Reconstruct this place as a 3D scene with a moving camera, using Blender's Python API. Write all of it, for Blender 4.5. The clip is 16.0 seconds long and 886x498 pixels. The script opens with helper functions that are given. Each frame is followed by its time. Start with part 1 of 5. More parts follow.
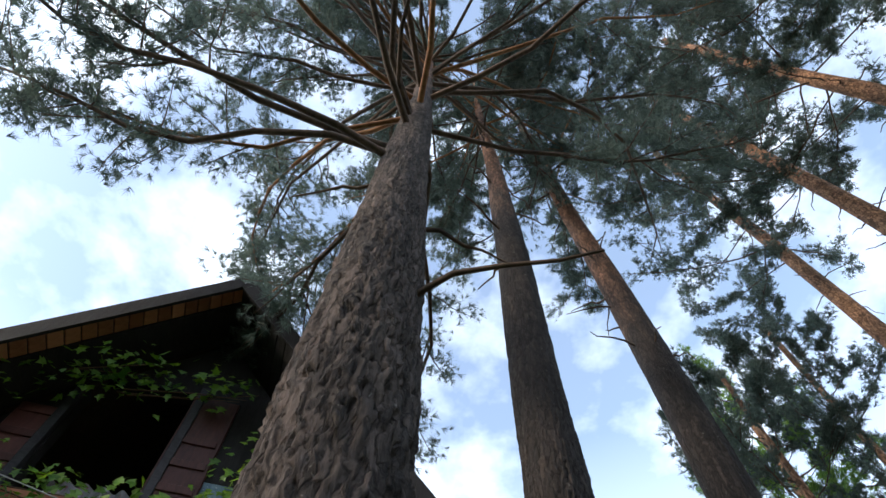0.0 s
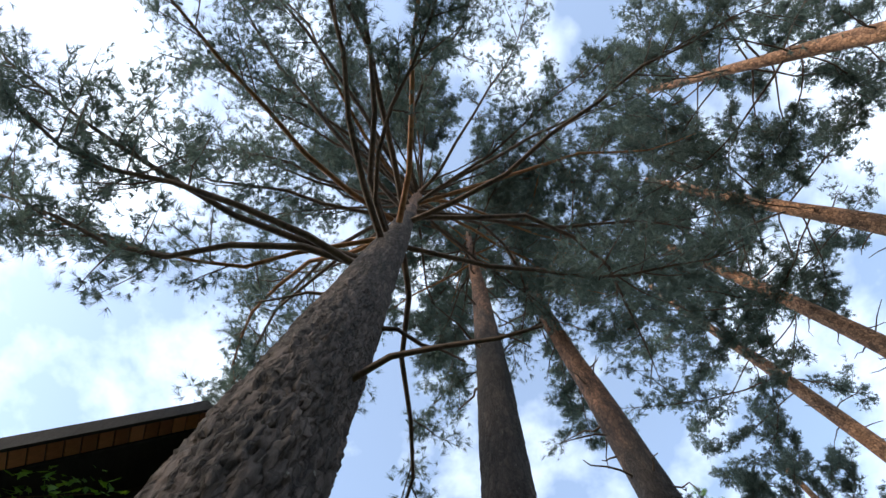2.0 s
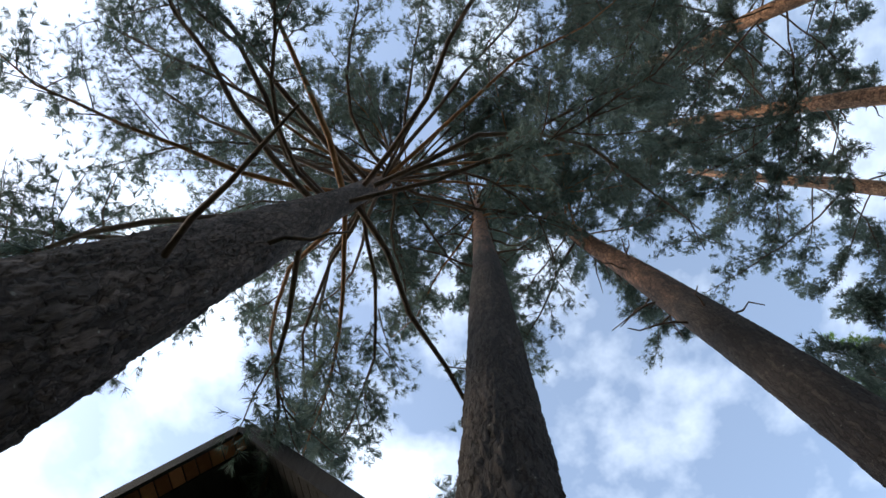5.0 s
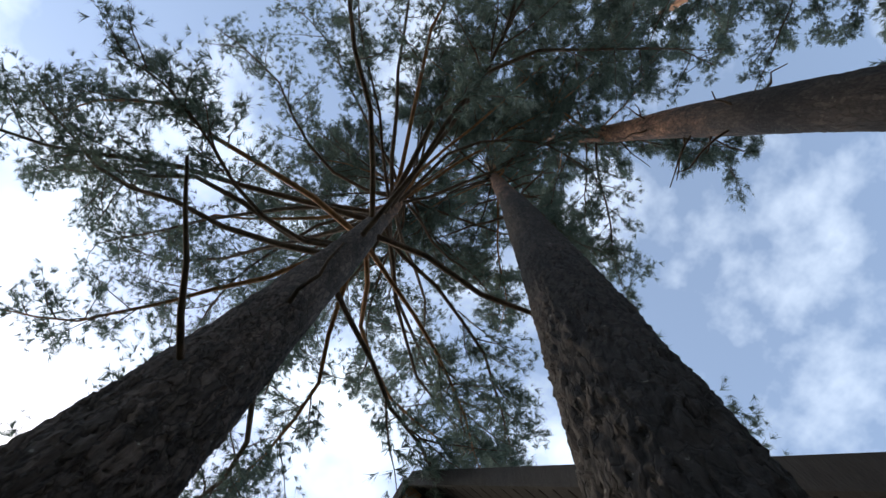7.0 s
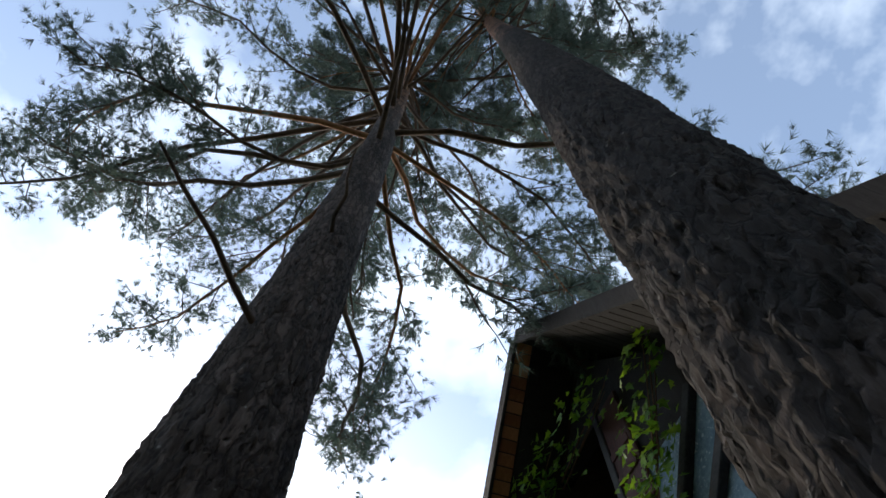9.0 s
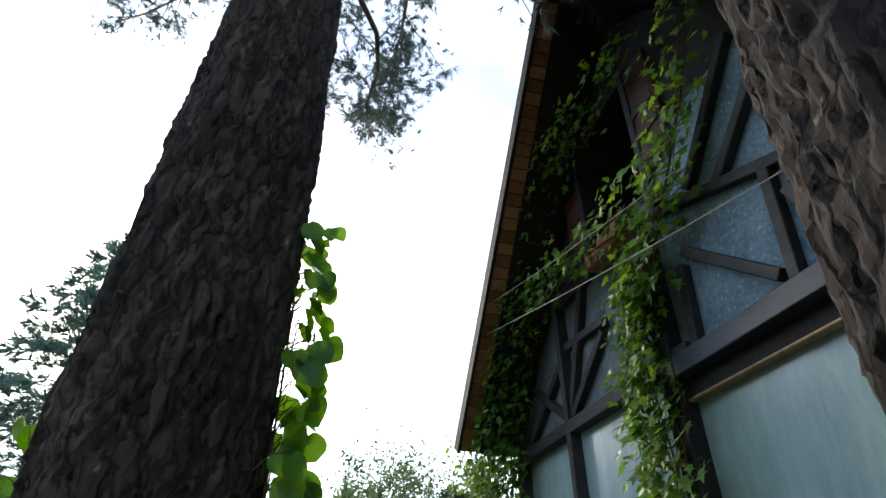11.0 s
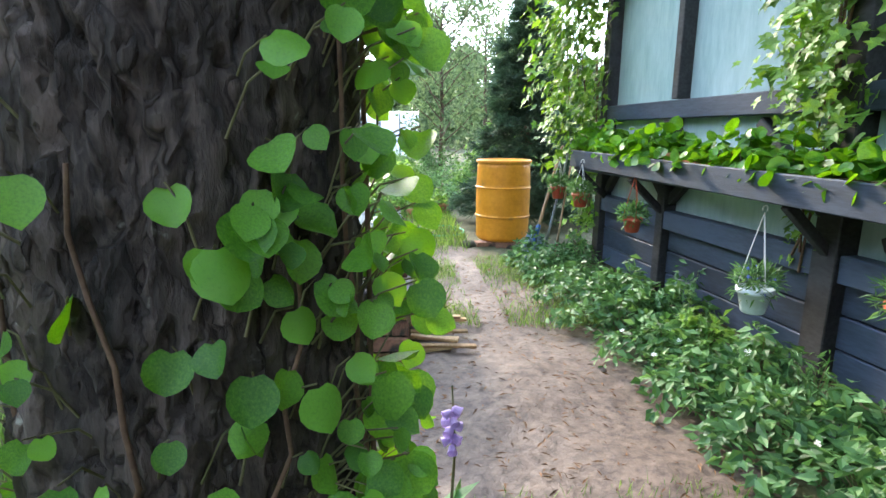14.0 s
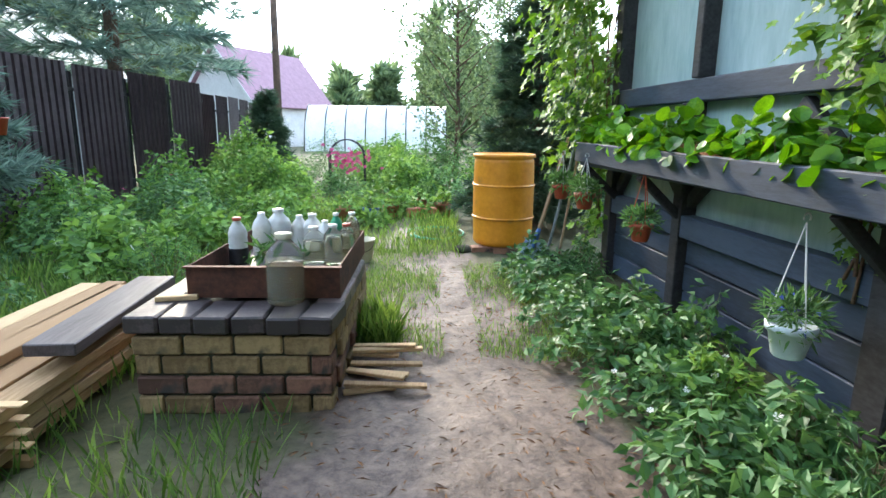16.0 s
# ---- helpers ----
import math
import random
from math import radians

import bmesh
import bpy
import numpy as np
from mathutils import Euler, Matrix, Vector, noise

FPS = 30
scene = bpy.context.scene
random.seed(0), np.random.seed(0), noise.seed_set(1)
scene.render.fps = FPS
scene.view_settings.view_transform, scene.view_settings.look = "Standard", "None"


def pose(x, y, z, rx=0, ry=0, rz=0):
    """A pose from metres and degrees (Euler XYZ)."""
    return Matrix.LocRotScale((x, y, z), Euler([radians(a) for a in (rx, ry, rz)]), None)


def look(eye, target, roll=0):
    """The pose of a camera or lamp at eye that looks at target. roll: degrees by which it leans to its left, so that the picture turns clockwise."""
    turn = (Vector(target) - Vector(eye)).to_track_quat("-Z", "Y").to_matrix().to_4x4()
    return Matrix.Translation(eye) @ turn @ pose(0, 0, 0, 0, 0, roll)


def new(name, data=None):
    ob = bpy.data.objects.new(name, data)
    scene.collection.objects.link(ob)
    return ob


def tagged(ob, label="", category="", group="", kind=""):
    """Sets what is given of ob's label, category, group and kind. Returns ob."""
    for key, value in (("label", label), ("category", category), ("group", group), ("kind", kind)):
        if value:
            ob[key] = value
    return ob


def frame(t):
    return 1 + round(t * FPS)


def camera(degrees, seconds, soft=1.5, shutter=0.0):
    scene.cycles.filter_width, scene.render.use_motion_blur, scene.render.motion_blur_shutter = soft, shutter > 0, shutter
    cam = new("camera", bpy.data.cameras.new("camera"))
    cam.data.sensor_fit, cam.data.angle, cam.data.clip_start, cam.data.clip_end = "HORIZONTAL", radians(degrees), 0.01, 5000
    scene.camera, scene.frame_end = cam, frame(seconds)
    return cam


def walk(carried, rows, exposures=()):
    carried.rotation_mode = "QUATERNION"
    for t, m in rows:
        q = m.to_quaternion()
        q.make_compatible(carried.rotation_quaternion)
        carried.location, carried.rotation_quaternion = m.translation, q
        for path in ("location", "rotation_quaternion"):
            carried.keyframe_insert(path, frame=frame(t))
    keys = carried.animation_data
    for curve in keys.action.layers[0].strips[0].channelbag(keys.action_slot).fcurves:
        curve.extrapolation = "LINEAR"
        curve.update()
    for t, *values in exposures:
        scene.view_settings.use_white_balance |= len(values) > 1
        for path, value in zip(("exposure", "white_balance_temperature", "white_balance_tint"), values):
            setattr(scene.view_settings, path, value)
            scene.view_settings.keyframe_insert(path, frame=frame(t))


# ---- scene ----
cam = camera(76.7, 16.0)
PATH = [
    (0, (-0.358, 0.361, 1.329), (0.4756, 0.1956, 3.1391), -0.01),
    (0.5, (-0.339, 0.326, 1.330), (0.2544, 0.2170, 3.2369), 0.47),
    (1, (-0.312, 0.282, 1.310), (0.0758, 0.2197, 3.2706), 2.04),
    (1.5, (-0.239, 0.192, 1.306), (0.1373, 0.1277, 3.2695), 1.35),
    (2, (-0.168, 0.046, 1.285), (0.2046, -0.0177, 3.2486), 0.85),
    (2.5, (-0.088, -0.056, 1.286), (0.2815, -0.1148, 3.2506), 1.18),
    (3, (0.023, -0.289, 1.304), (0.3987, -0.3403, 3.2676), 0.23),
    (3.5, (0.112, -0.489, 1.300), (0.4879, -0.5042, 3.2643), 1.30),
    (4, (0.302, -0.671, 1.342), (0.6739, -0.6447, 3.3071), 2.49),
    (4.2, (0.381, -0.729, 1.333), (0.7454, -0.6843, 3.2990), 3.12),
    (6.3, (1.153, -1.127, 1.373), (1.3823, -0.8432, 3.3394), 12.02),
    (6.5, (1.158, -1.090, 1.385), (1.3721, -0.7979, 3.3516), 11.47),
    (7, (1.186, -1.061, 1.375), (1.3592, -0.7398, 3.3415), 9.34),
    (7.5, (1.180, -1.091, 1.387), (1.3267, -0.7403, 3.3507), 6.34),
    (8, (1.292, -1.109, 1.400), (1.4030, -0.7143, 3.3578), 6.55),
    (8.2, (1.301, -1.122, 1.407), (1.4209, -0.6667, 3.3510), 5.49),
    (10.3, (1.342, -1.098, 1.446), (1.6000, 0.2832, 2.8692), -0.20),
    (10.5, (1.361, -1.115, 1.429), (1.6181, 0.3515, 2.7644), 0.50),
    (11, (1.332, -1.078, 1.422), (1.6170, 0.5578, 2.5369), 0.00),
    (11.5, (1.306, -1.063, 1.406), (1.5910, 0.7141, 2.2781), -0.00),
    (12, (1.299, -1.050, 1.381), (1.5690, 0.8361, 1.9890), 0.20),
    (12.5, (1.300, -1.028, 1.355), (1.5610, 0.9253, 1.6961), 0.30),
    (13, (1.292, -0.997, 1.326), (1.5329, 0.9874, 1.3910), 0.40),
    (13.5, (1.242, -0.788, 1.273), (1.4450, 1.1895, 1.0529), 0.50),
    (14, (1.213, -0.512, 1.238), (1.3770, 1.4389, 0.8290), 0.60),
    (14.5, (1.241, -0.343, 1.206), (1.3760, 1.6053, 0.7749), 0.30),
    (15, (1.376, -0.126, 1.190), (1.4780, 1.8246, 0.7601), 0.50),
    (15.5, (1.492, -0.010, 1.208), (1.5520, 1.9434, 0.7831), 0.50),
    (16, (1.682, 0.140, 1.183), (1.7250, 2.0947, 0.7621), 0.60),
]
EXPOSURES = [(0.0, 0.25, 6550, 10), (4.2, 0.05, 6600, 10), (8.2, -0.3, 6500, 10), (10.5, 0.15, 6350, 8), (12.0, 0.6, 6300, 8), (12.5, 0.95, 6300, 8), (14.0, 1.95, 6250, 8), (16.0, 1.58, 6200, 7)]
walk(cam, [(t, look(eye, target, roll)) for t, eye, target, roll in PATH], EXPOSURES)
SUN_EL, SUN_AZ, SUN, SKY, CLOUD = 24.0, -20.0, 2.0, 0.15, (11.8, 13.2, 14.8)

# ---- world, sun ----
world = bpy.data.worlds.new("sky")
scene.world = world
world.use_nodes = True
wn, wl = world.node_tree.nodes, world.node_tree.links
wn.clear()
sky = wn.new("ShaderNodeTexSky")
sky.sky_type, sky.sun_disc = "NISHITA", False
sky.sun_elevation, sky.sun_rotation = radians(SUN_EL), radians(SUN_AZ)
sky.air_density, sky.dust_density = 1.0, 1.5
coord, mapping, cloud = wn.new("ShaderNodeTexCoord"), wn.new("ShaderNodeMapping"), wn.new("ShaderNodeTexNoise")
mapping.inputs["Scale"].default_value = (1.6, 1.6, 2.6)
mapping.inputs["Location"].default_value = (0.35, 0.1, 0.0)
cloud.inputs["Scale"].default_value, cloud.inputs["Detail"].default_value = 1.7, 6
cloud.inputs["Roughness"].default_value = 0.55
ramp = wn.new("ShaderNodeValToRGB")
ramp.color_ramp.elements[0].position, ramp.color_ramp.elements[1].position = 0.465, 0.73
ramp.color_ramp.elements[0].color = (0.08, 0.08, 0.08, 1)
sep, hz = wn.new("ShaderNodeSeparateXYZ"), wn.new("ShaderNodeMapRange")
hz.inputs["From Min"].default_value, hz.inputs["From Max"].default_value = 0.75, 0.15
hz.inputs["To Min"].default_value, hz.inputs["To Max"].default_value = 0.0, 1.0
top = wn.new("ShaderNodeMath")
top.operation = "MAXIMUM"
mix = wn.new("ShaderNodeMixRGB")
mix.inputs[2].default_value = (*CLOUD, 1)
bg = wn.new("ShaderNodeBackground")
bg.inputs["Strength"].default_value = SKY
wout = wn.new("ShaderNodeOutputWorld")
wl.new(coord.outputs["Generated"], mapping.inputs[0])
wl.new(mapping.outputs[0], cloud.inputs["Vector"])
wl.new(cloud.outputs["Fac"], ramp.inputs[0])
wl.new(coord.outputs["Generated"], sep.inputs[0])
wl.new(sep.outputs["Z"], hz.inputs["Value"])
wl.new(ramp.outputs[0], top.inputs[0])
wl.new(hz.outputs[0], top.inputs[1])
wl.new(top.outputs[0], mix.inputs[0])
gain = wn.new("ShaderNodeVectorMath")
gain.operation = "SCALE"
gain.inputs["Scale"].default_value = 2.6
wl.new(sky.outputs[0], gain.inputs[0])
wl.new(gain.outputs[0], mix.inputs[1])
wl.new(mix.outputs[0], bg.inputs["Color"])
wl.new(bg.outputs[0], wout.inputs[0])

sun = new("sun", bpy.data.lights.new("sun", "SUN"))
sun.data.energy, sun.data.angle, sun.data.color = SUN, radians(6), (1.0, 0.86, 0.68)
sa, se = radians(SUN_AZ), radians(SUN_EL)
to_sun = Vector((math.sin(sa) * math.cos(se), math.cos(sa) * math.cos(se), math.sin(se)))
sun.rotation_euler = to_sun.to_track_quat("Z", "Y").to_euler()


# ---- materials ----
def material(name, dark, light, scale=8.0, rough=0.8, bump=0.3, stretch=(1, 1, 1), fine=6.0, metal=0.0, gloss=0.0,
             trans=0.0, spots=None, island=0.0, obrand=0.0, upper=None, lift=0.02):
    """Two tones mixed by coarse and fine noise, with relief; trans: share of light let through (leaves)."""
    m = bpy.data.materials.new(name)
    m.use_nodes = True
    n, l = m.node_tree.nodes, m.node_tree.links
    p, out = n["Principled BSDF"], n["Material Output"]
    tc, mp = n.new("ShaderNodeTexCoord"), n.new("ShaderNodeMapping")
    mp.inputs["Scale"].default_value = stretch
    l.new(tc.outputs["Object"], mp.inputs[0])
    a, b = n.new("ShaderNodeTexNoise"), n.new("ShaderNodeTexNoise")
    for t, s, d in ((a, scale, 3), (b, scale * fine, 6)):
        t.inputs["Scale"].default_value, t.inputs["Detail"].default_value = s, d
        t.inputs["Roughness"].default_value = 0.65
        l.new(mp.outputs[0], t.inputs["Vector"])
    add = n.new("ShaderNodeMath")
    add.operation = "MULTIPLY_ADD"
    add.inputs[1].default_value = 0.5
    half = n.new("ShaderNodeMath")
    half.operation = "MULTIPLY"
    half.inputs[1].default_value = 0.5
    l.new(b.outputs["Fac"], half.inputs[0])
    l.new(a.outputs["Fac"], add.inputs[0])
    l.new(half.outputs[0], add.inputs[2])
    last = add.outputs[0]
    for source, weight in ((("Random Per Island"), island), ("Random", obrand)):
        if weight:
            g = n.new("ShaderNodeNewGeometry") if source == "Random Per Island" else n.new("ShaderNodeObjectInfo")
            mr = n.new("ShaderNodeMapRange")
            mr.inputs["To Min"].default_value, mr.inputs["To Max"].default_value = -weight / 2, weight / 2
            l.new(g.outputs[source], mr.inputs["Value"])
            plus = n.new("ShaderNodeMath")
            l.new(last, plus.inputs[0])
            l.new(mr.outputs[0], plus.inputs[1])
            last = plus.outputs[0]
    r = n.new("ShaderNodeValToRGB")
    r.color_ramp.elements[0].position, r.color_ramp.elements[1].position = 0.34, 0.66
    r.color_ramp.elements[0].color, r.color_ramp.elements[1].color = (*dark, 1), (*light, 1)
    l.new(last, r.inputs[0])
    colour = r.outputs[0]
    if upper:  # (from z, to z, colour): the bark's other colour further up the trunk
        z0, z1, uc = upper
        s, mr, mx = n.new("ShaderNodeSeparateXYZ"), n.new("ShaderNodeMapRange"), n.new("ShaderNodeMixRGB")
        l.new(tc.outputs["Object"], s.inputs[0])
        wob = n.new("ShaderNodeMath")
        wob.operation = "MULTIPLY_ADD"
        wob.inputs[1].default_value = 3.0
        l.new(a.outputs["Fac"], wob.inputs[0])
        l.new(s.outputs["Z"], wob.inputs[2])
        l.new(wob.outputs[0], mr.inputs["Value"])
        mr.inputs["From Min"].default_value, mr.inputs["From Max"].default_value = z0 + 1.5, z1 + 1.5
        l.new(mr.outputs[0], mx.inputs[0])
        l.new(colour, mx.inputs[1])
        ur = n.new("ShaderNodeValToRGB")
        ur.color_ramp.elements[0].position, ur.color_ramp.elements[1].position = 0.38, 0.62
        ur.color_ramp.elements[0].color = (uc[0] * 0.4, uc[1] * 0.4, uc[2] * 0.45, 1)
        ur.color_ramp.elements[1].color = (*uc, 1)
        l.new(last, ur.inputs[0])
        l.new(ur.outputs[0], mx.inputs[2])
        colour = mx.outputs[0]
    if spots:  # (colour, scale, threshold): stains or lichen
        sn, sr, mx = n.new("ShaderNodeTexNoise"), n.new("ShaderNodeValToRGB"), n.new("ShaderNodeMixRGB")
        sn.inputs["Scale"].default_value, sn.inputs["Detail"].default_value = spots[1], 5
        l.new(tc.outputs["Object"], sn.inputs["Vector"])
        sr.color_ramp.elements[0].position, sr.color_ramp.elements[1].position = spots[2], spots[2] + 0.08
        l.new(sn.outputs["Fac"], sr.inputs[0])
        l.new(sr.outputs[0], mx.inputs[0])
        l.new(colour, mx.inputs[1])
        mx.inputs[2].default_value = (*spots[0], 1)
        colour = mx.outputs[0]
    l.new(colour, p.inputs["Base Color"])
    p.inputs["Roughness"].default_value, p.inputs["Metallic"].default_value = rough, metal
    p.inputs["Coat Weight"].default_value = gloss
    if bump:
        bp = n.new("ShaderNodeBump")
        bp.inputs["Strength"].default_value, bp.inputs["Distance"].default_value = bump, lift
        l.new(last, bp.inputs["Height"])
        l.new(bp.outputs[0], p.inputs["Normal"])
    if trans:
        tr, ms = n.new("ShaderNodeBsdfTranslucent"), n.new("ShaderNodeMixShader")
        hs = n.new("ShaderNodeHueSaturation")
        hs.inputs["Hue"].default_value, hs.inputs["Saturation"].default_value = 0.475, 1.1
        hs.inputs["Value"].default_value = 1.9
        l.new(colour, hs.inputs["Color"])
        l.new(hs.outputs[0], tr.inputs[0])
        ms.inputs[0].default_value = trans
        l.new(p.outputs[0], ms.inputs[1])
        l.new(tr.outputs[0], ms.inputs[2])
        l.new(ms.outputs[0], out.inputs["Surface"])
    return m


BARK = material("pine_bark", (0.014, 0.0105, 0.009), (0.135, 0.102, 0.086), 5, 0.9, 0.9, (1.9, 1.9, 0.4), 6, upper=(8.0, 11.5, (0.36, 0.18, 0.10)), spots=((0.26, 0.25, 0.22), 30, 0.68))
BARK_FAR = material("far_pine_bark", (0.03, 0.022, 0.018), (0.15, 0.10, 0.08), 4, 0.92, 0.8, (1.5, 1.5, 0.5), 5, upper=(4, 9, (0.46, 0.25, 0.14)))
LIMB = material("limb_bark", (0.035, 0.027, 0.024), (0.17, 0.11, 0.075), 3, 0.9, 0.5)
LIMB_WARM = material("young_limb_bark", (0.13, 0.06, 0.03), (0.45, 0.22, 0.1), 3, 0.85, 0.5)
NEEDLE = material("pine_needles", (0.042, 0.064, 0.058), (0.125, 0.16, 0.138), 0.9, 0.6, 0, island=0.35, trans=0.4)
NEEDLE_YELLOW = material("yellowing_needles", (0.06, 0.08, 0.02), (0.2, 0.18, 0.04), 0.9, 0.6, 0, island=0.35, trans=0.3)
SPRUCE = material("spruce_needles", (0.02, 0.05, 0.03), (0.075, 0.14, 0.075), 2, 0.6, 0, island=0.3, trans=0.15)
LEAF = material("vine_leaf", (0.045, 0.15, 0.014), (0.15, 0.36, 0.035), 16, 0.34, 0.35, island=0.3, obrand=0.35, trans=0.36, lift=0.004)
LEAF_WALL = material("wall_vine_leaf", (0.045, 0.13, 0.016), (0.17, 0.33, 0.045), 3, 0.5, 0.2, island=0.4, trans=0.34, lift=0.004)
LEAF_DARK = material("ground_cover_leaf", (0.035, 0.105, 0.028), (0.13, 0.27, 0.085), 4, 0.55, 0.2, island=0.45, trans=0.25, lift=0.004)
LEAF_PALE = material("garden_leaf", (0.065, 0.16, 0.03), (0.21, 0.38, 0.09), 1.5, 0.6, 0.1, island=0.45, trans=0.3, lift=0.004)
BIRCH_LEAF = material("young_tree_leaf", (0.05, 0.09, 0.04), (0.15, 0.22, 0.1), 1.5, 0.55, 0.1, island=0.4, trans=0.35, lift=0.004)
GRASS = material("grass_blades", (0.05, 0.12, 0.02), (0.18, 0.30, 0.07), 2, 0.6, 0, island=0.5, trans=0.3)
STEM = material("green_stem", (0.08, 0.09, 0.03), (0.2, 0.17, 0.08), 9, 0.7, 0.2)
BROWN_STEM = material("brown_vine_stem", (0.07, 0.035, 0.02), (0.2, 0.12, 0.07), 12, 0.8, 0.4)
PLANK_BLUE = material("dark_blue_grey_paint", (0.017, 0.025, 0.042), (0.052, 0.073, 0.115), 5, 0.6, 0.45, (1, 0.25, 1.6), 9, obrand=0.25, lift=0.006)
TIMBER_BLACK = material("dark_stained_timber", (0.010, 0.009, 0.010), (0.05, 0.047, 0.052), 7, 0.65, 0.5, (1, 0.4, 1), 8, obrand=0.2, lift=0.006)
STUCCO = material("blue_stucco", (0.10, 0.17, 0.24), (0.34, 0.47, 0.56), 3, 0.9, 1.0, (1, 1, 1), 9, spots=((0.5, 0.6, 0.66), 38, 0.6), lift=0.02)
STUCCO_GREY = material("grey_stucco", (0.09, 0.11, 0.13), (0.24, 0.28, 0.31), 3, 0.9, 1.0, (1, 1, 1), 9, lift=0.02)
SHUTTER = material("maroon_paint", (0.055, 0.016, 0.014), (0.13, 0.04, 0.032), 6, 0.6, 0.3, (1, 1, 0.3), obrand=0.2)
SOFFIT = material("orange_brown_slats", (0.26, 0.10, 0.045), (0.52, 0.23, 0.11), 5, 0.6, 0.3, (1, 0.4, 1), obrand=0.4)
# near-black: real dark boards, and surfaces whose shade is put into the colour
BOARD_AND_SHADE = material("dark_boarding_and_shade", (0.008, 0.007, 0.007), (0.03, 0.026, 0.026), 6, 0.8, 0.4, (1, 4, 0.5))
ROOFING = material("brown_roofing", (0.03, 0.02, 0.018), (0.09, 0.06, 0.05), 5, 0.75, 0.5)
CURTAIN = material("flowered_curtain", (0.35, 0.32, 0.4), (0.75, 0.7, 0.78), 9, 0.9, 0.4, (1, 1, 0.3), spots=((0.55, 0.15, 0.25), 18, 0.58))
DIRT = None
BRICK = material("fired_brick", (0.16, 0.10, 0.045), (0.42, 0.29, 0.14), 9, 0.9, 0.7, obrand=0.3, spots=((0.05, 0.05, 0.035), 7, 0.60), lift=0.008)
BRICK_RED = material("red_brick", (0.10, 0.05, 0.035), (0.30, 0.15, 0.10), 9, 0.9, 0.7, obrand=0.4, spots=((0.05, 0.045, 0.04), 7, 0.56), lift=0.008)
SOOT_BRICK = material("sooty_wet_brick", (0.05, 0.038, 0.04), (0.21, 0.155, 0.155), 8, 0.5, 0.6, obrand=0.6, spots=((0.04, 0.035, 0.035), 9, 0.58), lift=0.008)
MORTAR = material("mossy_mortar", (0.02, 0.024, 0.012), (0.07, 0.065, 0.045), 20, 0.95, 0.6)
RUST = material("rusty_steel", (0.035, 0.018, 0.014), (0.17, 0.065, 0.04), 6, 0.75, 0.5, metal=0.3, lift=0.006)
RAW_WOOD = material("sawn_timber", (0.34, 0.2, 0.09), (0.66, 0.45, 0.24), 4, 0.75, 0.35, (7, 0.5, 7), 5, obrand=0.45, lift=0.004)
OLD_WOOD = material("wet_dark_timber", (0.03, 0.024, 0.026), (0.12, 0.1, 0.11), 4, 0.5, 0.4, (6, 0.5, 6), 5, obrand=0.2, lift=0.004)
HANDLE = material("tool_handle_wood", (0.25, 0.15, 0.08), (0.5, 0.34, 0.2), 6, 0.7, 0.2, (4, 4, 0.4))
BARREL = material("orange_plastic", (0.60, 0.22, 0.012), (0.80, 0.34, 0.03), 4, 0.38, 0.12, spots=((0.45, 0.2, 0.04), 6, 0.63), lift=0.006)
RED_POT = material("red_plastic_pot", (0.36, 0.05, 0.025), (0.52, 0.10, 0.05), 8, 0.5, 0.1)
CLAY = material("terracotta", (0.36, 0.13, 0.07), (0.5, 0.2, 0.11), 8, 0.75, 0.2)
WHITE_POT = material("pale_blue_white_plastic", (0.55, 0.63, 0.68), (0.74, 0.8, 0.84), 6, 0.4, 0.05)
WHITE = material("white_plastic", (0.62, 0.62, 0.6), (0.82, 0.82, 0.8), 7, 0.4, 0.05)
CREAM = material("cream_plastic", (0.5, 0.47, 0.33), (0.7, 0.66, 0.5), 6, 0.45, 0.1)
CORD = material("pale_cord", (0.6, 0.6, 0.6), (0.8, 0.8, 0.8), 30, 0.7, 0.1)
WIRE = material("grey_wire", (0.3, 0.3, 0.3), (0.5, 0.5, 0.5), 20, 0.5, 0)
BLUE = material("blue_plastic", (0.03, 0.09, 0.28), (0.06, 0.17, 0.42), 8, 0.45, 0.1)
SHOVEL = material("worn_blue_steel", (0.16, 0.24, 0.36), (0.5, 0.6, 0.72), 9, 0.4, 0.2, metal=0.4)
GREEN_HOSE = material("green_hose", (0.02, 0.22, 0.12), (0.06, 0.4, 0.22), 9, 0.45, 0.1)
PETAL_WHITE = material("white_petals", (0.7, 0.7, 0.68), (0.85, 0.85, 0.82), 20, 0.6, 0, trans=0.3)
PETAL_YELLOW = material("yellow_florets", (0.6, 0.4, 0.02), (0.8, 0.6, 0.05), 30, 0.7, 0.2)
PETAL_BLUE = material("blue_petals", (0.06, 0.08, 0.5), (0.16, 0.2, 0.75), 20, 0.6, 0)
PETAL_MAUVE = material("mauve_petals", (0.42, 0.3, 0.55), (0.68, 0.55, 0.75), 12, 0.6, 0, trans=0.3)
PINK = material("magenta_flowers", (0.5, 0.03, 0.15), (0.75, 0.1, 0.3), 9, 0.7, 0.2)
FENCE = material("brown_corrugated_steel", (0.05, 0.038, 0.045), (0.115, 0.09, 0.1), 2, 0.5, 0.1, obrand=0.2, metal=0.2)
GREY_METAL = material("dark_metal", (0.02, 0.02, 0.022), (0.05, 0.05, 0.055), 8, 0.5, 0.1, metal=0.6)
HOUSE_WALL = material("pale_render", (0.5, 0.5, 0.5), (0.68, 0.68, 0.68), 2, 0.85, 0.2)
HOUSE_ROOF = material("mauve_roof", (0.22, 0.12, 0.16), (0.34, 0.2, 0.25), 3, 0.7, 0.2)
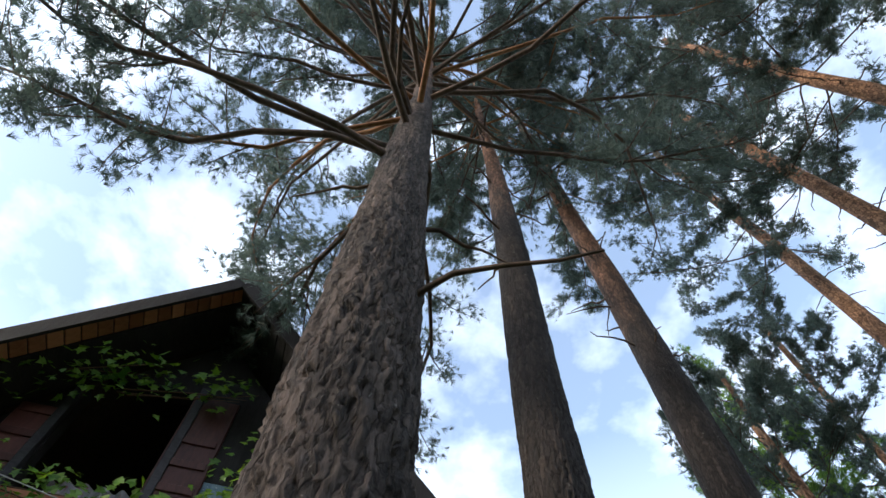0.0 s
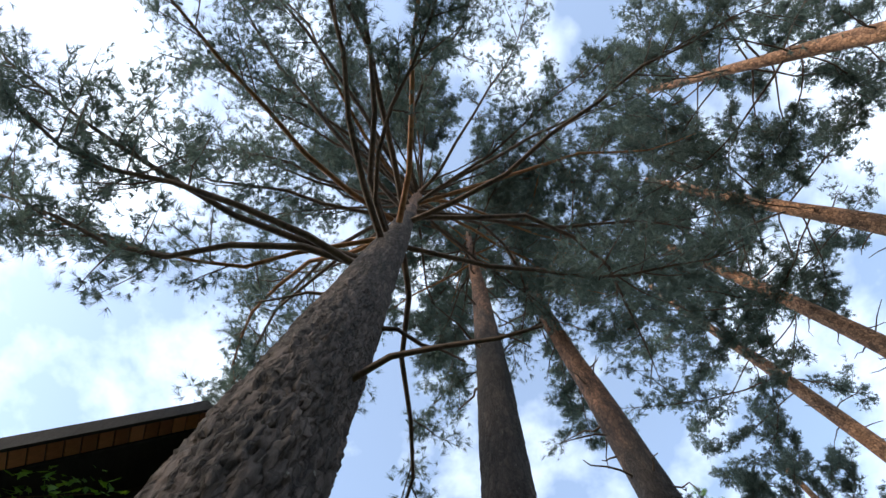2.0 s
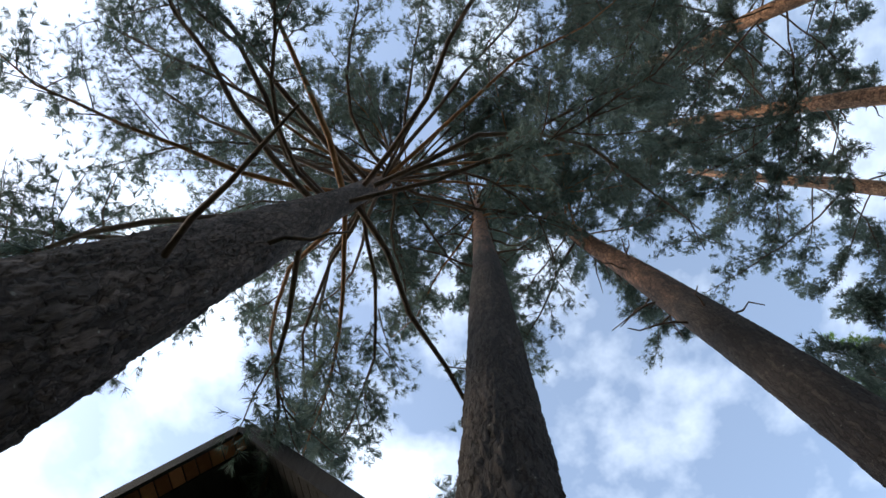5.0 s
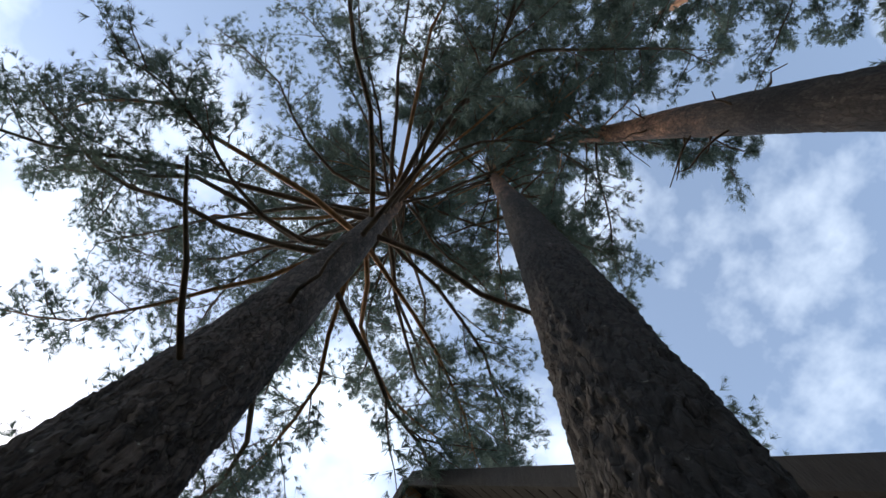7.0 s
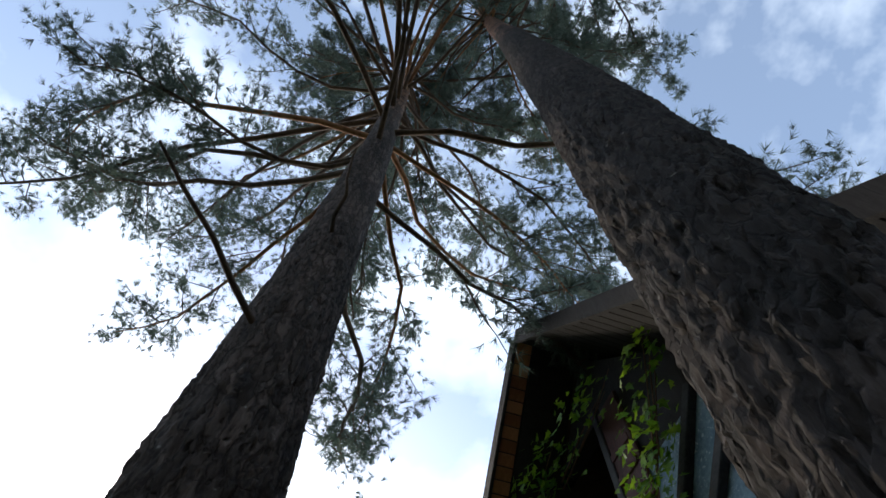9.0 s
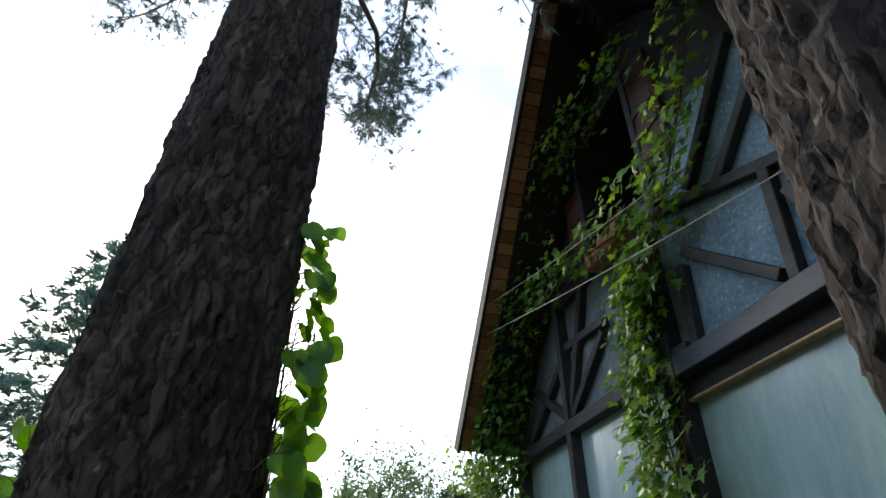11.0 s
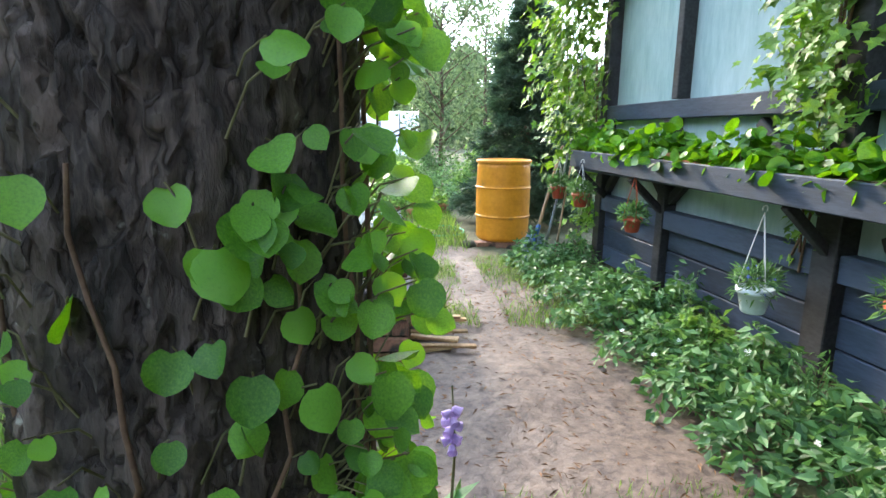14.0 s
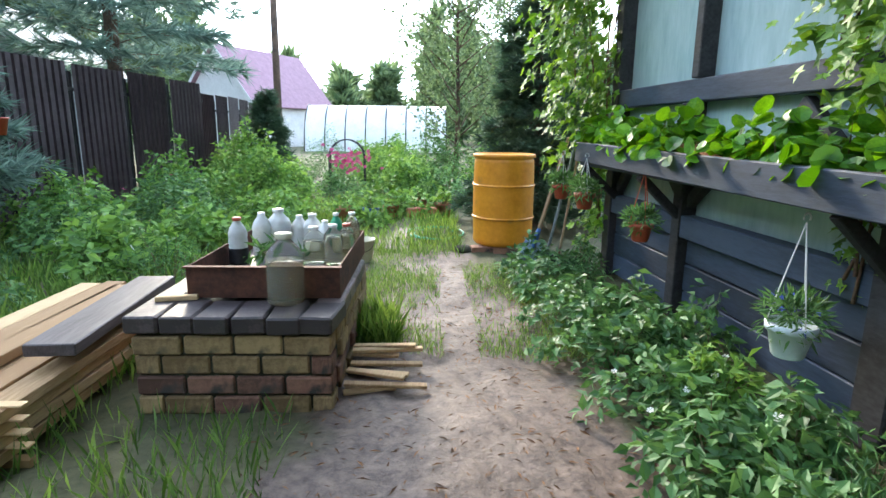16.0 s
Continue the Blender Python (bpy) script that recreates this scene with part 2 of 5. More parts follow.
GREY_WOOD = material("grey_weathered_boards", (0.16, 0.18, 0.19), (0.34, 0.36, 0.37), 4, 0.85, 0.4, (1, 1, 4))
FILM = material("greenhouse_film", (0.6, 0.63, 0.62), (0.8, 0.82, 0.8), 2, 0.4, 0.2)
LITTER = material("pine_litter", (0.09, 0.045, 0.02), (0.26, 0.13, 0.06), 8, 0.9, 0, island=0.6)
SOIL = material("potting_soil", (0.03, 0.02, 0.014), (0.09, 0.06, 0.04), 20, 0.95, 0.6)


def cracked(m, scale, stretch, depth):
    """Adds the dark cracks between bark plates to a bark material, in colour and relief."""
    n, l = m.node_tree.nodes, m.node_tree.links
    p = n["Principled BSDF"]
    tc, mp, no, ad = n["Texture Coordinate"], n.new("ShaderNodeMapping"), n.new("ShaderNodeTexNoise"), n.new("ShaderNodeVectorMath")
    mp.inputs["Scale"].default_value = stretch
    no.inputs["Scale"].default_value, no.inputs["Detail"].default_value = 9, 4
    sc = n.new("ShaderNodeVectorMath")
    sc.operation, sc.inputs["Scale"].default_value = "SCALE", 0.10
    l.new(tc.outputs["Object"], no.inputs["Vector"])
    l.new(no.outputs["Color"], sc.inputs[0])
    l.new(tc.outputs["Object"], ad.inputs[0])
    l.new(sc.outputs[0], ad.inputs[1])
    l.new(ad.outputs[0], mp.inputs[0])
    vo, vc = n.new("ShaderNodeTexVoronoi"), n.new("ShaderNodeTexVoronoi")
    vo.feature = "DISTANCE_TO_EDGE"
    for v in (vo, vc):
        v.inputs["Scale"].default_value = scale
        l.new(mp.outputs[0], v.inputs["Vector"])
    r, mul, tone, t2 = n.new("ShaderNodeValToRGB"), n.new("ShaderNodeMixRGB"), n.new("ShaderNodeMapRange"), n.new("ShaderNodeMixRGB")
    r.color_ramp.elements[0].position, r.color_ramp.elements[1].position = 0.0, 0.16
    r.color_ramp.elements[0].color = (0.36, 0.33, 0.31, 1)
    l.new(vo.outputs["Distance"], r.inputs[0])
    mul.blend_type = t2.blend_type = "MULTIPLY"
    mul.inputs[0].default_value = t2.inputs[0].default_value = 1.0
    l.new(p.inputs["Base Color"].links[0].from_socket, mul.inputs[1])
    l.new(r.outputs[0], mul.inputs[2])
    sep = n.new("ShaderNodeSeparateXYZ")
    l.new(vc.outputs["Color"], sep.inputs[0])
    tone.inputs["To Min"].default_value, tone.inputs["To Max"].default_value = 0.6, 1.5
    l.new(sep.outputs["X"], tone.inputs["Value"])
    l.new(mul.outputs[0], t2.inputs[1])
    l.new(tone.outputs[0], t2.inputs[2])
    l.new(t2.outputs[0], p.inputs["Base Color"])
    bp = n.new("ShaderNodeBump")
    bp.inputs["Strength"].default_value, bp.inputs["Distance"].default_value = 1.0, depth
    l.new(r.outputs[0], bp.inputs["Height"])
    l.new(p.inputs["Normal"].links[0].from_socket, bp.inputs["Normal"])
    l.new(bp.outputs[0], p.inputs["Normal"])


# darker copy of pine_bark: the two trunks' shadow side put into the colour
BARK_SHADED = material("shaded_pine_bark", (0.009, 0.007, 0.006), (0.05, 0.037, 0.032), 5, 0.9, 0.9, (1.9, 1.9, 0.4), 6, upper=(7.5, 11.5, (0.34, 0.17, 0.095)), spots=((0.2, 0.19, 0.17), 30, 0.68))
cracked(BARK_SHADED, 26, (1, 1, 0.2), 0.006)
cracked(BARK, 26, (1, 1, 0.2), 0.006)
cracked(BARK_FAR, 22, (1, 1, 0.4), 0.01)
PALE_NEEDLE = material("pale_needles", (0.06, 0.105, 0.09), (0.19, 0.27, 0.23), 0.9, 0.6, 0, island=0.35, trans=0.4)


def frosted():
    m = material("milky_polycarbonate", (0.30, 0.42, 0.43), (0.50, 0.63, 0.63), 1.1, 0.16, 0.06, (1, 1, 0.25), 14, lift=0.006)
    p = m.node_tree.nodes["Principled BSDF"]
    p.inputs["Specular IOR Level"].default_value = 0.9
    return m


def water_glass(name, tint, rough):
    m = bpy.data.materials.new(name)
    m.use_nodes = True
    p = m.node_tree.nodes["Principled BSDF"]
    p.inputs["Base Color"].default_value = (*tint, 1)
    p.inputs["Transmission Weight"].default_value, p.inputs["Roughness"].default_value, p.inputs["IOR"].default_value = 0.93, rough, 1.12
    return m


GLAZING = frosted()
BOTTLE = water_glass("clear_bottle_plastic", (0.97, 0.98, 0.93), 0.08)
LIQUID = water_glass("yellowish_water", (0.92, 0.89, 0.62), 0.05)


def ground_material():
    m = material("earth_and_moss", (0.045, 0.05, 0.022), (0.15, 0.14, 0.07), 1.6, 0.95, 0.7, fine=14, lift=0.03)
    n, l = m.node_tree.nodes, m.node_tree.links
    p = n["Principled BSDF"]
    green = p.inputs["Base Color"].links[0].from_socket
    tc = n["Texture Coordinate"]
    s, wob = n.new("ShaderNodeSeparateXYZ"), n.new("ShaderNodeTexNoise")
    wob.inputs["Scale"].default_value, wob.inputs["Detail"].default_value = 2.2, 6
    l.new(tc.outputs["Object"], s.inputs[0])
    l.new(tc.outputs["Object"], wob.inputs["Vector"])

    def calc(op, a, b):
        q = n.new("ShaderNodeMath")
        q.operation = op
        for i, v in enumerate((a, b)):
            if isinstance(v, (int, float)):
                q.inputs[i].default_value = v
            else:
                l.new(v, q.inputs[i])
        return q.outputs[0]

    mid = calc("MULTIPLY_ADD", s.outputs["Y"], -0.10)
    mid.node.inputs[2].default_value = 2.05
    off = calc("ABSOLUTE", calc("SUBTRACT", s.outputs["X"], mid), 0)
    off = calc("ADD", off, calc("MULTIPLY", calc("SUBTRACT", wob.outputs["Fac"], 0.5), 1.1))
    off = calc("ADD", off, calc("MAXIMUM", calc("MULTIPLY", calc("SUBTRACT", s.outputs["Y"], 3.4), 0.16), 0))
    edge = n.new("ShaderNodeMapRange")
    edge.inputs["From Min"].default_value, edge.inputs["From Max"].default_value = 0.78, 0.62
    l.new(off, edge.inputs["Value"])
    soil_n, soil_r = n.new("ShaderNodeTexNoise"), n.new("ShaderNodeValToRGB")
    soil_n.inputs["Scale"].default_value, soil_n.inputs["Detail"].default_value = 16, 8
    soil_n.inputs["Roughness"].default_value = 0.7
    l.new(tc.outputs["Object"], soil_n.inputs["Vector"])
    soil_r.color_ramp.elements[0].position, soil_r.color_ramp.elements[1].position = 0.33, 0.68
    soil_r.color_ramp.elements[0].color, soil_r.color_ramp.elements[1].color = (0.05, 0.032, 0.024, 1), (0.215, 0.15, 0.118, 1)
    l.new(soil_n.outputs["Fac"], soil_r.inputs[0])
    mx = n.new("ShaderNodeMixRGB")
    l.new(edge.outputs[0], mx.inputs[0])
    l.new(green, mx.inputs[1])
    l.new(soil_r.outputs[0], mx.inputs[2])
    l.new(mx.outputs[0], p.inputs["Base Color"])
    rr = n.new("ShaderNodeMapRange")
    rr.inputs["To Min"].default_value, rr.inputs["To Max"].default_value = 0.95, 0.62
    l.new(edge.outputs[0], rr.inputs["Value"])
    l.new(rr.outputs[0], p.inputs["Roughness"])
    return m


# ---- mesh helpers ----
rng = np.random.default_rng(7)


def mesh_of(name, verts, faces, mat, smooth=False):
    me = bpy.data.meshes.new(name)
    me.from_pydata([tuple(v) for v in verts] if not isinstance(verts, np.ndarray) else verts.tolist(), [], faces if isinstance(faces, list) else faces.tolist())
    me.materials.append(mat)
    if smooth:
        me.shade_smooth()
    return me


def put(name, me, parent=None, label="", at=None):
    ob = new(name, me)
    if parent is not None:
        ob.parent = parent
    if at is not None:
        ob.matrix_basis = at
    if label:
        ob["label"] = label
    return ob


def part(name, bm, mat, parent=None, label="", smooth=False, at=None):
    me = bpy.data.meshes.new(name)
    bm.normal_update()
    bm.to_mesh(me)
    bm.free()
    me.materials.append(mat)
    if smooth:
        me.shade_smooth()
    return put(name, me, parent, label, at)


def thing(name, at, label, category, group="", kind=""):
    ob = new(name)
    ob.empty_display_size = 0.1
    ob.matrix_basis = at
    return tagged(ob, label, category, group, kind)


def box(x0, x1, y0, y1, z0, z1, bevel=0.004, m=None, bm=None):
    bm = bm or bmesh.new()
    vs = bmesh.ops.create_cube(bm, size=1)["verts"]
    bmesh.ops.transform(bm, verts=vs, matrix=Matrix.LocRotScale(((x0 + x1) / 2, (y0 + y1) / 2, (z0 + z1) / 2), None, (abs(x1 - x0), abs(y1 - y0), abs(z1 - z0))))
    if bevel:
        es = list({e for v in vs for e in v.link_edges})
        vs = list({v for f in bmesh.ops.bevel(bm, geom=es, offset=bevel, segments=1, affect="EDGES", clamp_overlap=True)["faces"] for v in f.verts} | {v for v in vs if v.is_valid})
    if m is not None:
        bmesh.ops.transform(bm, verts=vs, matrix=m)
    return bm


def beam(a, b, w, d, up=(1, 0, 0), bevel=0.004):
    """A timber from a to b, w wide, d deep along up."""
    a, b, up = Vector(a), Vector(b), Vector(up)
    z = (b - a).normalized()
    x = (up - up.dot(z) * z).normalized()
    y = z.cross(x)
    m = Matrix((x, y, z)).transposed().to_4x4()
    m.translation = a
    return box(-d / 2, d / 2, -w / 2, w / 2, 0, (b - a).length, bevel, m)


def lathe(profile, sides=32, bm=None, m=None):
    """A turned body from (radius, height) pairs."""
    bm = bm or bmesh.new()
    rings = []
    for r, z in profile:
        rings.append([bm.verts.new((r * math.cos(2 * math.pi * i / sides), r * math.sin(2 * math.pi * i / sides), z)) for i in range(sides)])
    for a, b in zip(rings, rings[1:]):
        for i in range(sides):
            bm.faces.new((a[i], a[(i + 1) % sides], b[(i + 1) % sides], b[i]))
    if profile[0][0] > 1e-4:
        bm.faces.new(rings[0][::-1])
    if profile[-1][0] > 1e-4:
        bm.faces.new(rings[-1])
    bmesh.ops.remove_doubles(bm, verts=bm.verts, dist=1e-5)
    if m is not None:
        bmesh.ops.transform(bm, verts=bm.verts, matrix=m)
    return bm


def tube(points, radii, sides=6):
    """Vertices and quads of a bent tapering tube."""
    P = np.asarray(points, float)
    R = np.broadcast_to(np.asarray(radii, float), (len(P),))
    T = np.gradient(P, axis=0)
    T /= np.linalg.norm(T, axis=1)[:, None] + 1e-9
    ref = np.where(np.abs(T[:, 2:3]) > 0.9, np.array([[1.0, 0, 0]]), np.array([[0, 0, 1.0]]))
    A = np.cross(T, ref)
    A /= np.linalg.norm(A, axis=1)[:, None] + 1e-9
    B = np.cross(T, A)
    th = np.arange(sides) * 2 * math.pi / sides
    V = P[:, None] + R[:, None, None] * (np.cos(th)[None, :, None] * A[:, None] + np.sin(th)[None, :, None] * B[:, None])
    k = np.arange(len(P) - 1)[:, None] * sides
    i, j = np.arange(sides)[None], (np.arange(sides)[None] + 1) % sides
    F = np.stack([k + i, k + j, k + sides + j, k + sides + i], -1).reshape(-1, 4)
    return V.reshape(-1, 3), F


def join(pieces):
    """Joins (verts, faces) pairs."""
    vs, fs, n = [], [], 0
    for v, f in pieces:
        vs.append(v)
        fs.append(np.asarray(f) + n)
        n += len(v)
    return np.concatenate(vs), np.concatenate(fs)


def tube_part(name, paths, mat, parent=None, label="", sides=6):
    v, f = join([tube(p, r, sides) for p, r in paths])
    return put(name, mesh_of(name, v, f, mat, True), parent, label)


def scatter(shape, places, normals, ups, sizes):
    """Copies a small shape (verts, faces) to many places, its z along the normal and its y along ups; returns joined arrays."""
    V, F = shape
    V, F = np.asarray(V, float), np.asarray(F)
    N = normals / (np.linalg.norm(normals, axis=1)[:, None] + 1e-9)
    U = ups - (ups * N).sum(1)[:, None] * N
    U /= np.linalg.norm(U, axis=1)[:, None] + 1e-9
    X = np.cross(U, N)
    M = np.stack([X, U, N], -1) * np.asarray(sizes)[:, None, None]
    W = np.einsum("nij,kj->nki", M, V) + places[:, None]
    f = F[None] + (np.arange(len(places)) * len(V))[:, None, None]
    return W.reshape(-1, 3), f.reshape(-1, F.shape[1])


def unit(n, up=0.0):
    d = rng.normal(size=(n, 3))
    d[:, 2] += up
    return d / np.linalg.norm(d, axis=1)[:, None]


def round_leaf(k=12, cup=0.16, notch=0.1, point=0.12):
    """A heart-round leaf in a fan about its middle, stalk at the origin, one unit long."""
    vs = [(0, 0.5, cup * -0.5)]
    for i in range(k):
        a = 2 * math.pi * i / k - math.pi / 2
        r = 0.5 + (point * 0.6 if abs(a - math.pi / 2) < 0.3 else 0) - (notch if i == 0 else 0)
        vs.append((r * math.cos(a) * 1.02, 0.5 + r * math.sin(a), cup * (0.3 * math.cos(2 * a) + 0.1 * math.sin(3 * a))))
    return vs, [(0, 1 + i, 1 + (i + 1) % k) for i in range(k)]


OVAL_LEAF = ([(0, 0, 0), (0.27, 0.42, 0.09), (0, 1, -0.05), (-0.27, 0.42, 0.09), (0, 0.45, 0)], [(0, 1, 4), (1, 2, 4), (2, 3, 4), (3, 0, 4)])
NARROW_LEAF = ([(0, 0, 0), (0.1, 0.45, 0.04), (0, 1, -0.08), (-0.1, 0.45, 0.04)], [(0, 1, 2), (0, 2, 3)])
BLADE = ([(-0.022, 0, 0), (0.022, 0, 0), (0.012, 0.55, 0.05), (0, 1, 0.22)], [(0, 1, 2), (0, 2, 3)])


def lobed_leaf():
    """A leaf of five pointed lobes."""
    vs = [(0, 0.35, -0.04)]
    for a, r in ((-90, 0.34), (-38, 0.44), (-12, 0.24), (12, 0.52), (38, 0.27), (90, 0.66), (142, 0.27), (168, 0.52), (192, 0.24), (218, 0.44)):
        vs.append((r * math.cos(radians(a)), 0.35 + r * math.sin(radians(a)), 0.05 * math.cos(radians(3 * a))))
    return vs, [(0, 1 + i, 1 + (i + 1) % 10) for i in range(10)]


def tuft_shape(k=13, width=0.05, spread=0.85, seed=1):
    """A brush of needles round the y axis, one unit long."""
    g = np.random.default_rng(seed)
    vs, fs = [], []
    for i in range(k):
        a, s = 2 * math.pi * i / k * 2.4, spread * (0.3 + 0.7 * g.random())
        d = np.array((math.cos(a) * s, 0.75 + 0.25 * g.random(), math.sin(a) * s))
        d *= (0.8 + 0.3 * g.random()) / np.linalg.norm(d)
        side = np.cross(d, g.normal(size=3))
        side *= width / np.linalg.norm(side)
        o = np.array((0, 0.35 * g.random(), 0))
        n = len(vs)
        vs += [tuple(o - side), tuple(o + side), tuple(o + d)]
        fs.append((n, n + 1, n + 2))
    return vs, fs


# ---- ground ----
def ground_height(x, y):
    h = 0.012 * np.sin(3.1 * x + 1.3 * y) + 0.01 * np.sin(5.7 * y - 2.3 * x) + 0.006 * np.sin(13 * x + 9 * y) + 0.005 * np.sin(21 * y - 17 * x)
    near = np.clip((12 - np.hypot(x - 1, y - 2)) / 4, 0, 1)
    return h * near


def ground_sheet():
    far = np.array([15, 20, 30, 50, 90, 180, 400, 900, 2000.0])
    xs = np.concatenate([-far[::-1], np.arange(-9, 9.01, 0.09), far])
    ys = np.concatenate([-far[::-1], np.arange(-9, 13.01, 0.09), far])
    X, Y = np.meshgrid(xs, ys)
    Z = ground_height(X, Y) + 0.006 * rng.normal(size=X.shape) * (np.hypot(X - 1, Y - 2) < 9)
    v = np.stack([X, Y, Z], -1).reshape(-1, 3)
    nx, ny = len(xs), len(ys)
    i, j = np.meshgrid(np.arange(nx - 1), np.arange(ny - 1))
    a = (j * nx + i).ravel()
    f = np.stack([a, a + 1, a + nx + 1, a + nx], -1)
    return tagged(put("ground", mesh_of("ground", v, f, ground_material(), True)), "trodden brown earth path with mossy garden soil", "ground", kind="structure")


ground_sheet()

# ---- the house: u runs into it, v along its gable wall, from the foot of the thin window post ----
H = Matrix.Translation((3.3, 3.55, 0)) @ Matrix.Rotation(radians(4.5), 4, "Z")
APEX_V, APEX_Z, FRONT = -1.68, 6.40, -0.64
SLOPE_L = [(APEX_V, APEX_Z), (1.42, 2.95)]
SLOPE_R = [(APEX_V, APEX_Z), (-5.2, 2.42)]
DEPTH = 6.0


def roof_z(v):
    pts = SLOPE_L if v > APEX_V else SLOPE_R
    for (a, za), (b, zb) in zip(pts, pts[1:]):
        if min(a, b) <= v <= max(a, b):
            return za + (zb - za) * (v - a) / (b - a)
    return pts[-1][1]


def extrude_uv(outline, u0, u1):
    """A slab of the wall: an outline in (v, z), from depth u0 to u1."""
    bm = bmesh.new()
    a = [bm.verts.new((u0, v, z)) for v, z in outline]
    b = [bm.verts.new((u1, v, z)) for v, z in outline]
    n = len(outline)
    bm.faces.new(a)
    bm.faces.new(b[::-1])
    for i in range(n):
        bm.faces.new((a[i], b[i], b[(i + 1) % n], a[(i + 1) % n]))
    bmesh.ops.recalc_face_normals(bm, faces=bm.faces)
    return bm


house = thing("garden_house", H, "dark half-timbered garden house with steep gable and blue stucco", "house", kind="structure")
L_END, R_END = 1.22, -4.6
# stucco gable above the glazing, with the open loft window left out
LOFT = (-1.66, -0.78, 4.12, 5.45)


def gable_piece(v0, v1, z0, z1cap, mat, label=""):
    vs = np.linspace(v0, v1, 7)
    tops = [min(z1cap, roof_z(v) - 0.12) for v in vs]
    if max(tops) <= z0:
        return
    out = [(v0, z0), (v1, z0)] + [(float(v), max(float(t), z0)) for v, t in zip(vs[::-1], tops[::-1])]
    bm = extrude_uv(out, 0.03, 0.16)
    part("wall", bm, mat, house, label)


def gable_band(v0, v1, z0, z1, mat):
    """A band of the gable between two heights, cut off by the roof."""
    vs = [v for v in np.linspace(v0, v1, 25) if roof_z(v) - 0.12 > z0 + 0.01]
    if len(vs) > 1:
        gable_piece(float(vs[0]), float(vs[-1]), z0, z1, mat)


gable_piece(LOFT[1], L_END, 2.86, 4.05, STUCCO_GREY)
gable_band(LOFT[1], L_END, 4.05, 9, BOARD_AND_SHADE)
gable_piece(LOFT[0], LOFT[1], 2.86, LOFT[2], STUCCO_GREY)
gable_piece(LOFT[0], LOFT[1], LOFT[3], 9, BOARD_AND_SHADE)
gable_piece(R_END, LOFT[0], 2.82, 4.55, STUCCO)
gable_band(R_END, LOFT[0], 4.55, 9, BOARD_AND_SHADE)
# loft room behind the opening, its interior darkness put into the near-black colour
part("loft_floor", box(0.16, 2.2, -3.0, 0.4, 4.0, 4.1), BOARD_AND_SHADE, house)
part("loft_back", box(2.2, 2.3, -2.6, 0.0, 4.1, 5.4), BOARD_AND_SHADE, house)
# side and back walls close the house
part("side_wall", box(0.16, DEPTH, L_END - 0.12, L_END, 0, 3.02), PLANK_BLUE, house)
part("side_wall", box(0.16, DEPTH, R_END, R_END + 0.12, 0, 2.95), PLANK_BLUE, house)
part("back_wall", extrude_uv([(R_END, 0), (L_END, 0), (L_END, 3.02), (APEX_V, 6.25), (R_END, 2.95)], DEPTH - 0.12, DEPTH), PLANK_BLUE, house)
part("room_floor", box(0.1, DEPTH - 0.12, R_END + 0.12, L_END - 0.12, 0.0, 0.06), BOARD_AND_SHADE, house)


# roof slopes: roofing above, boarding below, fascia at the front
def roof_slope(points, name):
    for k, ((a, za), (b, zb)) in enumerate(zip(points, points[1:])):
        n = Vector((0, zb - za, -(b - a))).normalized()
        n = -n if n.z < 0 else n
        o = 0.09
        q = [(a, za), (b, zb), (b + n.y * o, zb + n.z * o), (a + n.y * o, za + n.z * o)]
        part("roof_slope", extrude_uv(q, FRONT, DEPTH + 0.3), ROOFING, house, "brown roof covering")
        q = [(a - n.y * 0.05, za - n.z * 0.05), (b - n.y * 0.05, zb - n.z * 0.05), (b + n.y * o * 1.15, zb + n.z * o * 1.15), (a + n.y * o * 1.15, za + n.z * o * 1.15)]
        part("fascia", extrude_uv(q, FRONT - 0.035, FRONT - 0.003), BOARD_AND_SHADE, house, "dark fascia board")


roof_slope(SLOPE_L, "left")
roof_slope(SLOPE_R, "right")
# short slats under the overhang: orange-brown on the garden side, dark on the other
slat_me = None
for pts, mat, step in ((SLOPE_L, SOFFIT, 0.125), (SLOPE_R, BOARD_AND_SHADE, 0.16)):
    for (a, za), (b, zb) in zip(pts, pts[1:]):
        length = math.hypot(b - a, zb - za)
        d = Vector((0, (b - a) / length, (zb - za) / length))
        nrm = Vector((0, -d.z, d.y)) if d.y > 0 else Vector((0, d.z, -d.y))
        me = mesh_of("soffit_slat", *(lambda bm: ([v.co[:] for v in bm.verts], [[v.index for v in f.verts] for f in bm.faces]))((lambda bm: (bm.verts.index_update(), bm)[1])(box(FRONT + 0.01, FRONT + (0.17 if mat is SOFFIT else 0.85), -(step - 0.012) / 2, (step - 0.012) / 2, -0.018, 0.0, 0.003))), mat)
        for i in range(int(length / step)):
            c = Vector((0, a, za)) + d * (i + 0.5) * step - nrm * 0.006
            rot = Matrix(((1, 0, 0), (0, d.y, nrm.y), (0, d.z, nrm.z))).to_4x4()
            rot.translation = c
            put("soffit_slat", me, house, "", rot)
        if mat is SOFFIT:
            q = [(a, za - 0.004), (b, zb - 0.004), (b - nrm.y * 0.03, zb - 0.004 - nrm.z * 0.03), (a - nrm.y * 0.03, za - 0.004 - nrm.z * 0.03)]
            part("soffit", extrude_uv(q, FRONT + 0.185, 0.02), BOARD_AND_SHADE, house, "near-black soffit behind the slats under the overhang")

# ---- timber frame and glazing of the gable wall ----


def timber(name, a, b, w=0.09, d=0.10, mat=TIMBER_BLACK, u=-0.01, label=""):
    return part(name, beam((u, *a), (u, *b), w, d, (1, 0, 0), 0.006), mat, house, label)


